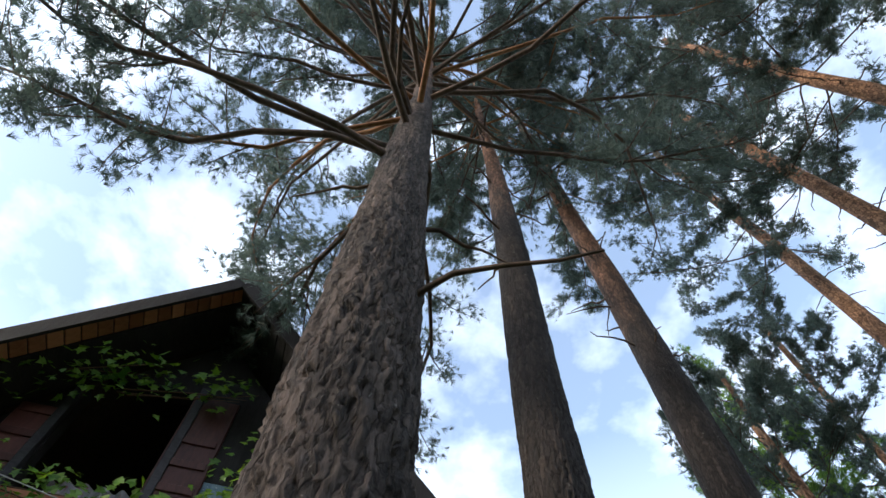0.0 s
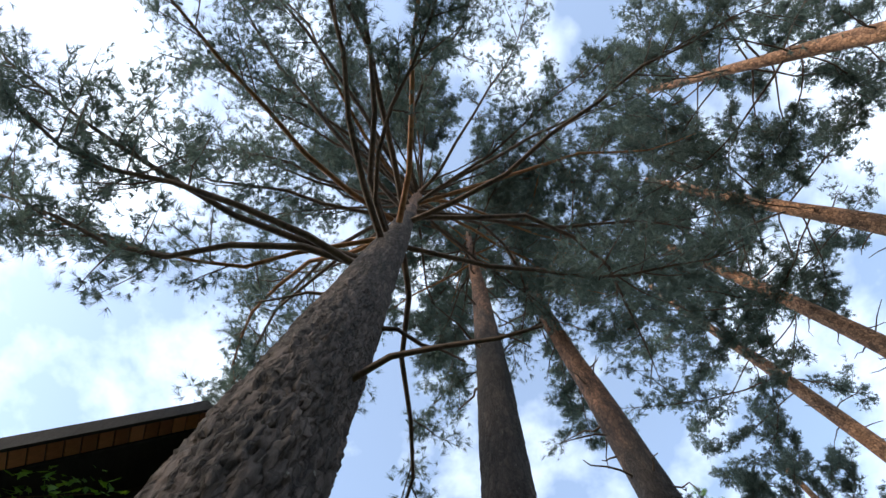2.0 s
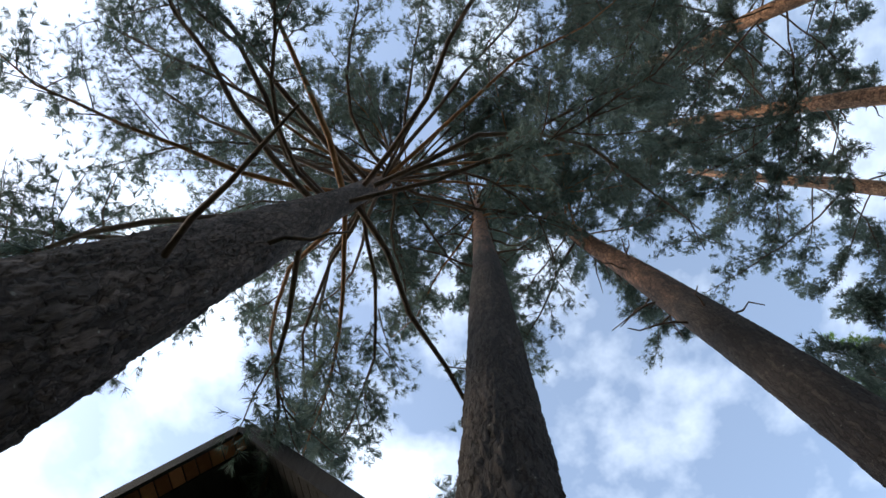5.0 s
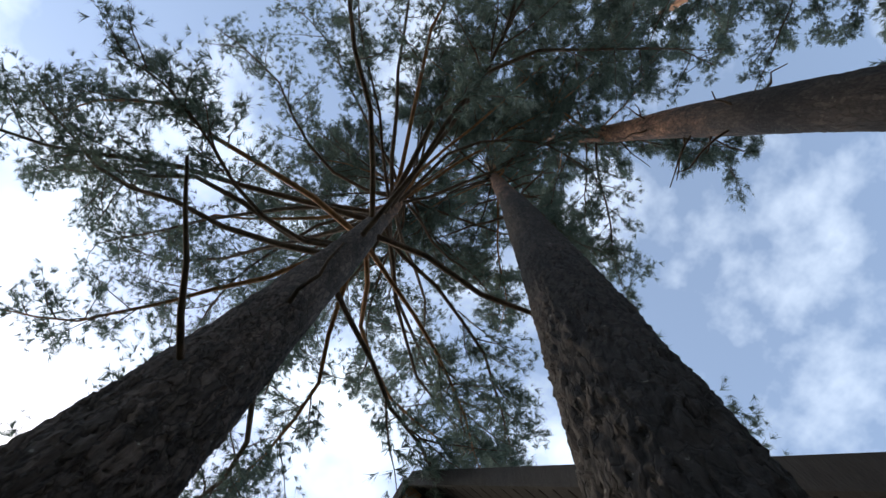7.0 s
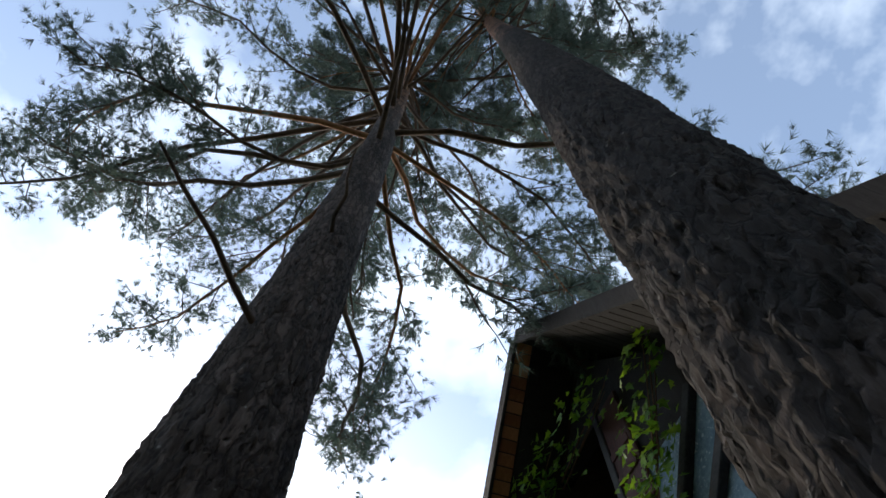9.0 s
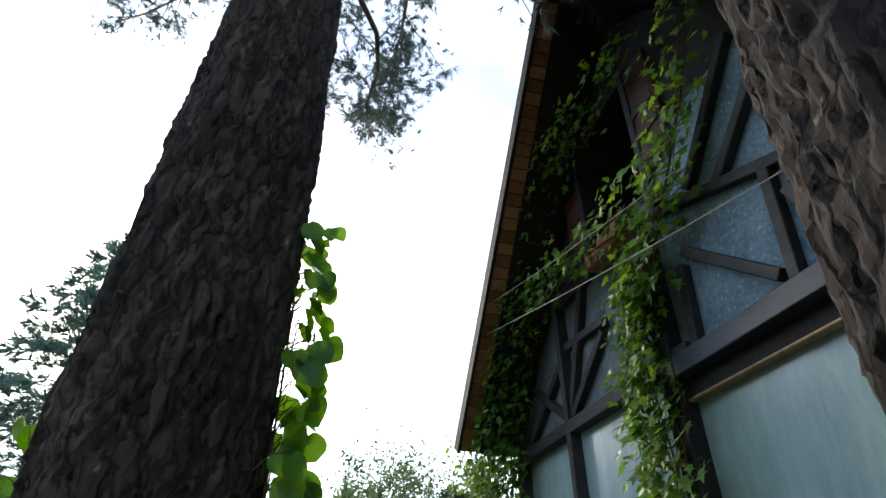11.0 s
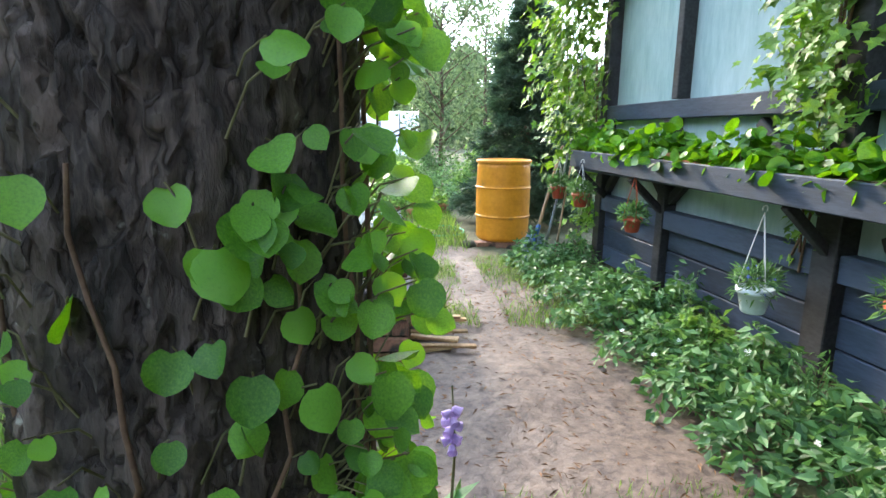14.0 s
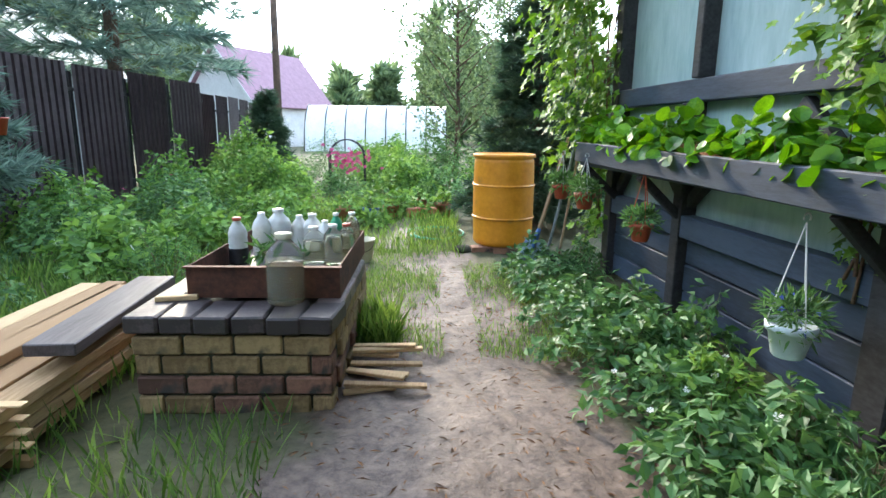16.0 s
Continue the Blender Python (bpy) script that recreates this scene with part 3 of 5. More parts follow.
# rails
timber("sill_rail", (R_END, 1.42), (L_END, 1.42), 0.13, 0.11, PLANK_BLUE)
timber("head_beam", (-1.72, 2.84), (L_END, 2.84), 0.11, 0.13)
timber("head_beam", (R_END, 2.77), (-1.58, 2.77), 0.13, 0.16, PLANK_BLUE)
# near-black strip that paints the shadow zone below the right head beam
part("head_shade_strip", box(0.0, 0.03, R_END, -1.58, 2.57, 2.70, 0.003), BOARD_AND_SHADE, house)
timber("lower_rail", (R_END, 0.60), (L_END, 0.60), 0.14, 0.11, PLANK_BLUE)
# posts
timber("post", (0, 1.49), (0, 4.05), 0.075, 0.13)
timber("post", (0.06, 0.0), (0.06, 1.35), 0.10, 0.13)
timber("corner_post", (L_END - 0.06, 0), (L_END - 0.06, 2.78), 0.12, 0.14)
timber("main_post", (-1.50, 0), (-1.50, 3.9), 0.15, 0.16)
timber("main_post", (-4.2, 0), (-4.2, 2.8), 0.15, 0.16)
# braces of the gable
for a, b in (((0.03, 2.92), (0.75, 3.42)), ((0.95, 2.92), (0.06, 3.46)), ((-0.04, 2.93), (-0.73, 3.42)), ((-0.06, 3.56), (-0.78, 3.50)), ((-0.03, 2.98), (-0.5, 3.98)), ((0.02, 4.0), (-0.8, 4.0)),
             ((-1.76, 2.86), (-1.80, 3.40)), ((-1.86, 3.48), (-2.5, 2.92)), ((-2.58, 2.86), (-2.64, 3.55)), ((-2.72, 3.34), (-2.9, 2.88)), ((-2.9, 2.88), (-3.6, 3.5)), ((-1.7, 3.92), (-2.9, 3.46)),
             ((-2.05, 3.85), (-2.75, 4.6)), ((-2.3, 3.7), (-3.0, 4.3)), ((-1.70, 4.0), (-1.70, 5.5)), ((-0.74, 4.05), (-0.74, 5.2)), ((-2.9, 3.46), (-3.7, 3.46))):
    timber("brace", a, b, 0.075, 0.07, TIMBER_BLACK, -0.005)
# braces below the sill rail
for a, b in (((0.06, 0.72), (0.5, 1.1)), ((0.06, 0.72), (-0.4, 1.1)), ((-0.85, 1.32), (-1.55, 0.72)), ((-1.75, 0.75), (-2.35, 1.05)), ((-1.8, 1.05), (-2.9, 1.36)), ((-2.4, 1.1), (-3.0, 0.75)), ((1.1, 0.72), (0.75, 1.1))):
    timber("brace", a, b, 0.07, 0.06, TIMBER_BLACK, -0.005)
# glazing panes
for v0, v1, z0, z1 in ((0.04, L_END - 0.12, 1.485, 2.785), (-1.425, -0.04, 1.485, 2.785), (-4.12, -1.575, 1.485, 2.56), (0.12, L_END - 0.12, 0.67, 1.355), (-1.425, 0.0, 0.67, 1.355), (-4.12, -1.575, 0.67, 1.355)):
    part("pane", box(0.03, 0.042, v0 - 0.01, v1 + 0.01, z0 - 0.02, z1 + 0.02, 0), GLAZING, house, "milky weathered glazing panel")
timber("glazing_bead", (-4.12, 2.56), (-1.575, 2.56), 0.02, 0.06, HANDLE)
# plank cladding at the foot
for i in range(3):
    for v0, v1 in ((R_END, -1.575), (-1.425, 0.0), (0.12, L_END - 0.1)):
        part("plank", box(-0.015 - 0.004 * (i % 2), 0.03, v0, v1, 0.02 + i * 0.175, 0.185 + i * 0.175, 0.006), PLANK_BLUE, house)
# loft shutters and curtain
for v0, v1, t in ((-0.74, -0.42, -6), (-2.04, -1.64, 8)):
    sh = part("shutter", box(-0.02, 0.02, v0, v1, 4.3, 5.40 if v0 < -1 else 4.95, 0.008), SHUTTER, house, "maroon painted loft shutter")
    for z in (4.36, 4.6, 4.84):
        part("ledge", box(-0.035, -0.018, v0 + 0.03, v1 - 0.03, z, z + 0.07, 0.004), SHUTTER, sh)
part("window_box", box(-0.13, 0.0, -1.36, -0.82, 3.92, 4.10, 0.01), CLAY, house, "reddish board below the loft")
cv = []
for i in range(40):
    cv.append((0.5 + 0.04 * math.sin(i * 0.9), -1.62 + i * 0.021))
cm = bmesh.new()
rows_ = [[cm.verts.new((u, v, z)) for u, v in cv] for z in (4.11, 4.68)]
for i in range(39):
    cm.faces.new((rows_[0][i], rows_[0][i + 1], rows_[1][i + 1], rows_[1][i]))
part("curtain", cm, CURTAIN, house, "pale flowered curtain", True)

# ---- the planter shelf on the wall ----
planter = thing("planter_trough", H, "long dark blue-grey wooden planter trough along the wall", "planter")
PU, PT, PB = -0.36, 1.09, 0.94
part("front_board", beam((PU, -4.3, (PT + PB) / 2 - 0.06), (PU, 1.16, (PT + PB) / 2), 0.15, 0.035, (1, 0, 0), 0.006), PLANK_BLUE, planter)
part("bottom_board", box(PU + 0.02, -0.07, -4.3, 1.14, PB - 0.03, PB, 0.004), PLANK_BLUE, planter)
part("back_board", box(-0.09, -0.068, -4.3, 1.14, PB, PT - 0.01, 0.003), PLANK_BLUE, planter)
part("end_board", box(PU + 0.02, -0.09, 1.11, 1.14, PB, PT, 0.003), PLANK_BLUE, planter)
part("soil", box(PU + 0.03, -0.1, -4.28, 1.1, PB + 0.01, PT - 0.03, 0), SOIL, planter)
for v in (1.05, 0.06, -1.50, -3.2):
    part("bracket", beam((-0.06, v, 0.66), (PU + 0.03, v, PB - 0.03), 0.05, 0.05, (0, 1, 0)), TIMBER_BLACK, planter)


# ---- pines ----
def bark_trunk(name, base, r0, height, lean, parent, mat, fine=None, seed=3, taper=0.45):
    """A trunk whose bark stands up in upright plates between furrows."""
    g = np.random.default_rng(seed)
    nt, zs = (150, np.concatenate([np.arange(-0.1, 4.5, 0.02), np.arange(4.5, 8, 0.05), np.arange(8, height, 0.16)])) if fine else (28, np.arange(-0.1, height, 0.2))
    th = np.arange(nt) * 2 * math.pi / nt
    T, Z = np.meshgrid(th, zs)
    flare = 0.04 * np.exp(-np.clip(Z, 0, 9) / 0.35)
    R = r0 * (1 - (1 - taper) * np.clip(Z, 0, None) / height) + flare * r0 * 4 * 0.5
    # plates: nearest two of a jittered, wrapped lattice of upright cells
    cw, ch = 2 * math.pi * r0 / max(8, int(2 * math.pi * r0 / 0.05)), 0.19
    ncol = int(round(2 * math.pi * r0 / cw))
    nrow = int(height / ch) + 3
    jx, jz, tone = g.random((nrow, ncol)), g.random((nrow, ncol)), g.random((nrow, ncol))
    wob = 0.12 * np.sin(Z * 3.3 + T * 2) + 0.07 * np.sin(Z * 11 + T * 5) + 0.05 * np.sin(Z * 27 - T * 9) + 0.03 * np.sin(Z * 61 + T * 14)
    cx, cz = (T / (2 * math.pi) * ncol + wob * 3), (Z + 0.2) / ch + 0.4 * np.sin(T * 7) + 0.25 * np.sin(T * 23 + Z * 5) + 0.12 * np.sin(T * 51)
    ix, iz = np.floor(cx).astype(int), np.floor(cz).astype(int)
    f1, f2 = np.full(T.shape, 9.0), np.full(T.shape, 9.0)
    lift = np.zeros(T.shape)
    for a in (-1, 0, 1):
        for b in (-1, 0, 1):
            px, pz = (ix + a) % ncol, np.clip(iz + b, 0, nrow - 1)
            d = np.hypot(ix + a + jx[pz, px] - cx, (iz + b + jz[pz, px] - cz))
            nearer = d < f1
            f2 = np.where(nearer, f1, np.minimum(f2, d))
            lift = np.where(nearer, tone[pz, px], lift)
            f1 = np.where(nearer, d, f1)
    edge = np.clip((f2 - f1) / 0.16, 0, 1)
    edge = edge * edge * (3 - 2 * edge)
    rough = np.clip(1.0 - Z / 9.0, 0.12, 1)
    amp = 0.021 * rough * (r0 / 0.21)
    R = R + amp * (edge * (0.35 + 1.0 * lift) - 0.5) + amp * 0.16 * g.normal(size=R.shape) + 0.006 * r0 / 0.2 * np.sin(2 * T + 0.8 * Z) + 0.005 * np.sin(3 * T - 1.7 * Z)
    X = R * np.cos(T) + lean[0] * Z + 0.02 * np.sin(Z * 0.55 + seed)
    Y = R * np.sin(T) + lean[1] * Z + 0.02 * np.cos(Z * 0.45 + seed)
    v = np.stack([X, Y, Z], -1).reshape(-1, 3)
    nz = len(zs)
    i, j = np.meshgrid(np.arange(nt), np.arange(nz - 1))
    f = np.stack([j * nt + i, j * nt + (i + 1) % nt, (j + 1) * nt + (i + 1) % nt, (j + 1) * nt + i], -1).reshape(-1, 4)
    return put("trunk", mesh_of(name, v, f, mat, not fine or True), parent)


TUFT = tuft_shape(13, 0.036, 0.9)
TUFT_FAR = tuft_shape(11, 0.05, 0.9, 2)


def pine(x, y, r0, height, crown_base, crown_r, n_limbs, label, seed, lean=(0, 0), near=True, side=None, tuft=0.17, twigs=10, per=13,
         bark=None, stubs=8, warm=0.3, needle=None, drop=0.1, extra=(), taper=0.45, shape=1.15):
    global rng
    keep, rng = rng, np.random.default_rng(seed)
    t = thing("pine_tree", Matrix.Translation((x, y, 0)), label, "tree", "tall pines")
    bark_trunk("trunk", None, r0, height, lean, t, bark or (BARK if near else BARK_FAR), near, seed, taper)
    P, D, S, sticks = [], [], [], []
    for k in range(n_limbs + len(extra)):
        s = min(k, n_limbs - 1)
        s = (s + rng.random()) / n_limbs
        z = crown_base + (height - crown_base) * s ** (1 / shape if shape > 1.5 else shape)
        az = k * 2.4 + rng.normal() * 0.35
        if side is not None and rng.random() < 0.5:
            az = side + rng.normal() * 0.95
        L = crown_r * (0.35 + 0.75 * (1 - s) ** 0.7) * (0.7 + 0.45 * rng.random()) * (0.75 if s < 0.08 else 1)
        rise = -drop + 0.75 * s + 0.15 * rng.normal()
        if k >= n_limbs:  # the long low limbs
            z, az, L, rise = extra[k - n_limbs]
        n = 9
        u = np.linspace(0, 1, n)
        az_u = az + np.cumsum(rng.normal(size=n) * 0.16)
        step = L / (n - 1)
        hor = np.stack([np.cos(az_u), np.sin(az_u)], -1) * step
        pts = np.zeros((n, 3))
        pts[1:, :2] = np.cumsum(hor[1:], 0)
        pts[:, 2] = L * (rise * u + 0.28 * u ** 2) + np.cumsum(rng.normal(size=n) * 0.035)
        pts += (lean[0] * z + 0.02 * math.sin(z * 0.55 + seed), lean[1] * z + 0.02 * math.cos(z * 0.45 + seed), z)
        lr = 0.020 * (0.5 + L / 4)
        if near:
            lv, lf = tube(pts, np.linspace(lr, lr * 0.22, n), 7)
            put("limb", mesh_of("limb", lv, lf, LIMB_WARM if rng.random() < warm else LIMB, True), t)
        else:
            sticks.append((pts, np.linspace(lr, lr * 0.25, n)))
        for q in range(twigs):
            s0 = 0.34 + 0.66 * (q + rng.random()) / twigs
            i = min(int(s0 * (n - 1)), n - 2)
            o = pts[i] + (pts[i + 1] - pts[i]) * (s0 * (n - 1) - i)
            d = (pts[i + 1] - pts[i]) / (np.linalg.norm(pts[i + 1] - pts[i]) + 1e-9)
            d = d + unit(1)[0] * (0.95, 0.95, 0.6) + (0, 0, 0.15)
            d /= np.linalg.norm(d)
            tl = (0.35 + 0.5 * rng.random()) * (0.5 + 0.18 * L)
            e = np.linspace(0, 1, 5)[:, None]
            tw = o + d * tl * e + np.array([[0, 0, 1.0]]) * tl * 0.25 * e ** 2 + np.cumsum(rng.normal(size=(5, 3)) * 0.02, 0)
            sticks.append((tw, np.linspace(0.010, 0.004, 5)))
            w = rng.random(per) ** 0.6
            c = o + d * tl * w[:, None] + np.array([[0, 0, 1.0]]) * tl * 0.25 * w[:, None] ** 2
            spread = unit(per) * (tl * 0.34) * rng.random(per)[:, None]
            P.append(c + spread)
            D.append(d * 0.7 + unit(per, 0.35))
            S.append(tuft * (0.75 + 0.5 * rng.random(per)))
    P, D, S = np.concatenate(P), np.concatenate(D), np.concatenate(S)
    v, f = scatter(TUFT if near else TUFT_FAR, P, np.cross(D, unit(len(D))), D, S)
    tagged(put("crown", mesh_of("crown", v, f, needle or NEEDLE), t), kind="stuff")
    tv, tf = join([tube(p, r, 4) for p, r in sticks])
    tagged(put("twigwork", mesh_of("twigwork", tv, tf, LIMB, True), t), kind="stuff")
    for k in range(stubs):
        z = crown_base * (0.55 + 0.43 * rng.random())
        az, L = rng.random() * 6.28, 0.25 + 0.75 * rng.random() * (1 if near else 0.8)
        u = np.linspace(0, 1, 5)[:, None]
        d = np.array([math.cos(az), math.sin(az), 0])
        o = np.array([lean[0] * z, lean[1] * z, z])
        pts = o + d * (r0 * 0.5 + L * u) + np.array([0, 0, 1]) * (0.15 * L * u - 0.3 * L * u ** 2) + rng.normal(size=(5, 3)) * 0.02
        sv, sf = tube(pts, np.linspace(0.018, 0.006, 5), 5)
        put("dead_branch", mesh_of("dead_branch", sv, sf, LIMB, True), t)
    rng = keep
    return t


tree_a = pine(0.9025, 0.4065, 0.264, 15.0, 5.6, 5.8, 66, "broad pine with furrowed grey bark and climbing vine", 11, (0.0034, -0.0026), side=2.15, twigs=17, per=38, stubs=3, tuft=0.12, warm=0.15, taper=0.10, shape=1.7,
              extra=((5.7, 1.45, 5.2, 0.16), (5.9, 1.75, 5.4, 0.15), (5.5, 2.1, 4.8, 0.12), (6.4, 2.8, 5.2, 0.25), (7.6, 1.15, 4.8, 0.15), (6.8, 3.4, 5.4, 0.25), (7.4, 3.1, 5.6, 0.15)))
tree_b = pine(2.015, -0.7194, 0.226, 21.0, 12.0, 3.4, 36, "tall pine with dark lower bark and orange upper trunk", 12, (0.0099, -0.0219), twigs=12, per=34, stubs=10, drop=0.3, tuft=0.15, taper=0.10, bark=BARK_SHADED)
tree_c = pine(3.242, -3.041, 0.25, 23.0, 13.0, 3.6, 36, "tall pine with forked orange upper trunk", 13, (0.0051, 0.0), twigs=12, per=34, stubs=16, drop=0.25, tuft=0.16, taper=0.40, bark=BARK_SHADED)
for x, y, r, h, cb, cr, sd, ln in ((4.45, -10.3, 0.26, 26, 15, 3.7, 21, (0.0, 0.0)), (2.03, -8.76, 0.25, 25, 14, 3.7, 22, (0, 0)), (-2.95, -6.1, 0.20, 20, 12, 3.4, 23, (0, 0)), (-0.14, -7.84, 0.24, 23, 13, 3.5, 24, (0, 0)),
                                   (7.2, -8.5, 0.13, 13, 5, 2.6, 25, (0, 0)), (7.6, -12, 0.16, 17, 5, 3.2, 26, (0, 0)), (-6, -9, 0.18, 18, 9, 3.2, 27, (0, 0)), (9.5, -11, 0.16, 15, 4, 3.2, 28, (0, 0))):
    pine(x, y, r, h, cb, cr, 32, "tall slender pine with bare orange-brown trunk", sd, ln, near=False, tuft=0.14, twigs=12, per=36, stubs=14, needle=NEEDLE if sd != 28 else LEAF_PALE)


# ---- climbing vine on the broad pine ----
TA = Vector((0.9025, 0.4065, 0))


def trunk_vine():
    g = np.random.default_rng(41)
    vine = thing("climbing_vine", Matrix.Translation(TA), "fresh green round-leaved vine climbing the pine trunk", "climbing plant")
    shapes = [mesh_of("leaf", *round_leaf(14, c, nt, p), LEAF, True) for c, nt, p in ((0.26, 0.1, 0.1), (0.42, 0.14, 0.06), (0.18, 0.06, 0.2), (-0.26, 0.1, 0.12))]
    stems = []
    spots = []
    for az0, spread, z0, z1, n in ((6, 22, 0.25, 2.5, 200), (-30, 14, 0.2, 1.45, 55), (-70, 24, 0.2, 1.2, 50), (-115, 18, 0.3, 1.25, 28), (178, 26, 0.15, 1.85, 190), (-48, 15, 0.7, 1.25, 42), (40, 20, 0.2, 1.5, 80)):
        for k in range(n):
            z = z0 + (z1 - z0) * g.random() ** 1.25
            spots.append((radians(az0 + spread * g.normal() * (1 if z < 1.5 else 0.5)), z))
    for az, z in spots:
        edge = abs(math.degrees(az)) < 45 or abs(math.degrees(az)) > 140
        out = 0.278 - 0.0166 * z + (0.02 + (0.16 if math.cos(az) < 0 and z < 1.6 else 0.08) * g.random() if edge else 0.012 + 0.05 * g.random())
        d = Vector((math.cos(az), math.sin(az), 0))
        size = (0.03 + 0.038 * g.random()) * (1.3 if z > 1.4 else 1.0)
        nrm = (d * (0.8 if not edge else 0.3) + Vector((g.normal() * 0.55, (-0.2 if not edge else -0.75) + g.normal() * 0.5, (0.45 if z < 1.4 else 0.0) + 0.3 * g.random()))).normalized()
        hang = Vector((g.normal() * 0.5, g.normal() * 0.5, -1.0)) + d * 0.5
        hang = (hang - hang.dot(nrm) * nrm).normalized()
        m = Matrix((hang.cross(nrm), hang, nrm)).transposed().to_4x4() @ Matrix.Diagonal((size, size, size, 1))
        p = d * out + Vector((0, 0, z))
        m.translation = p
        put("leaf", shapes[int(g.integers(4))], vine, "", m)
        root = d * (0.27 - 0.0166 * z) + Vector((g.normal() * 0.02, g.normal() * 0.02, z - 0.05 - 0.05 * g.random()))
        stems.append((np.array([root, (root + p) / 2 + Vector((0, 0, 0.02)), p]), np.array([0.0022, 0.0018, 0.0014])))
    tagged(tube_part("stalkwork", stems, STEM, vine, "", 4), kind="stuff")
    runs = []
    for az0, z1 in ((5, 2.4), (-20, 1.6), (-60, 1.1), (-85, 1.2), (-118, 1.3), (175, 1.8), (200, 1.2)):
        n = 16
        z = np.linspace(0.0, z1, n)
        a = np.radians(az0) + np.cumsum(g.normal(size=n) * 0.06)
        r = 0.285 - 0.0166 * z
        runs.append((np.stack([r * np.cos(a), r * np.sin(a), z], -1), np.linspace(0.006, 0.003, n)))
    for i, r in enumerate(runs):
        v, f = tube(r[0], r[1], 6)
        put("stem", mesh_of("stem", v, f, BROWN_STEM, True), vine, "brown twining stem")


trunk_vine()


# ---- vine on the wall ----
def wall_vine():
    g = np.random.default_rng(42)
    vine = thing("wall_vine", H, "lobed green creeper hanging over the gable wall", "climbing plant")
    P, N, S = [], [], []
    runs = []

    def strand(points, n, spread, depth, size=0.09):
        pts = np.array(points, float)
        s = np.sort(g.random(n)) * (len(pts) - 1)
        i = np.minimum(s.astype(int), len(pts) - 2)
        c = pts[i] + (pts[i + 1] - pts[i]) * (s - i)[:, None]
        u = -0.06 - depth * g.random(n)
        P.append(np.stack([u, c[:, 0] + g.normal(size=n) * spread, c[:, 1] + g.normal(size=n) * spread], -1))
        N.append(np.stack([-0.8 + 0.4 * g.normal(size=n), 0.4 * g.normal(size=n), 0.5 + 0.4 * g.normal(size=n)], -1))
        S.append(size * (0.6 + 0.7 * g.random(n)))
        for _ in range(3):
            q = pts + g.normal(size=pts.shape) * spread * 0.5
            runs.append((np.concatenate([np.full((len(q), 1), -0.05 - 0.4 * depth * g.random()), q], 1), np.linspace(0.008, 0.003, len(q))))

    strand([(1.36, 0.3), (1.36, 1.2)], 220, 0.12, 0.16)
    strand([(1.34, 1.1), (1.32, 1.7), (1.3, 2.4), (1.2, 3.0)], 1150, 0.15, 0.5)
    strand([(1.15, 2.6), (1.05, 3.2), (0.7, 3.7), (0.25, 4.3)], 800, 0.13, 0.5)
    strand([(0.5, 3.9), (0.1, 4.6), (-0.5, 5.1), (-1.2, 5.3)], 330, 0.11, 0.45)
    strand([(-1.1, 5.2), (-1.6, 5.3), (-2.1, 5.4)], 80, 0.09, 0.35)
    strand([(-1.45, 1.25), (-1.42, 2.2), (-1.38, 3.0), (-1.55, 3.6)], 900, 0.12, 0.24)
    strand([(-1.4, 3.2), (-1.75, 3.6), (-2.2, 4.0), (-2.4, 4.5)], 300, 0.11, 0.3)
    strand([(-2.3, 4.3), (-2.6, 4.9), (-2.8, 5.2)], 90, 0.1, 0.3)
    strand([(0.5, 4.0), (-0.4, 4.15), (-1.3, 4.0), (-2.1, 3.9)], 420, 0.10, 0.35)
    strand([(-1.15, 1.5), (-1.15, 2.2), (-1.2, 3.2)], 220, 0.10, 0.18)
    strand([(1.3, 1.6), (1.4, 2.3), (1.3, 2.9)], 420, 0.14, 0.75)
    strand([(-1.3, 0.6), (-1.4, 1.0), (-1.4, 1.5)], 60, 0.07, 0.1, 0.06)
    P, N, S = np.concatenate(P), np.concatenate(N), np.concatenate(S)
    up = np.stack([-0.3 + 0.3 * g.normal(size=len(P)), 0.5 * g.normal(size=len(P)), -np.ones(len(P))], -1)
    near = (P[:, 2] < 2.3) & (P[:, 1] < -0.9)
    shape = lobed_leaf()
    base = mesh_of("leaf", *shape, LEAF_WALL)
    for k in np.where(near)[0][:240]:
        nrm = Vector(N[k]).normalized()
        hang = Vector(up[k])
        hang = (hang - hang.dot(nrm) * nrm).normalized()
        m = Matrix((hang.cross(nrm), hang, nrm)).transposed().to_4x4() @ Matrix.Diagonal((S[k],) * 3 + (1,))
        m.translation = Vector(P[k])
        put("leaf", base, vine, "", m)
    rest = np.ones(len(P), bool)
    rest[np.where(near)[0][:240]] = False
    v, f = scatter(shape, P[rest], N[rest], up[rest], S[rest])
    tagged(put("foliage", mesh_of("foliage", v, f, LEAF_WALL), vine), kind="stuff")
    for p, r in runs:
        v, f = tube(p, r, 5)
        put("stem", mesh_of("stem", v, f, BROWN_STEM, True), vine, "thin brown creeper stem")


wall_vine()


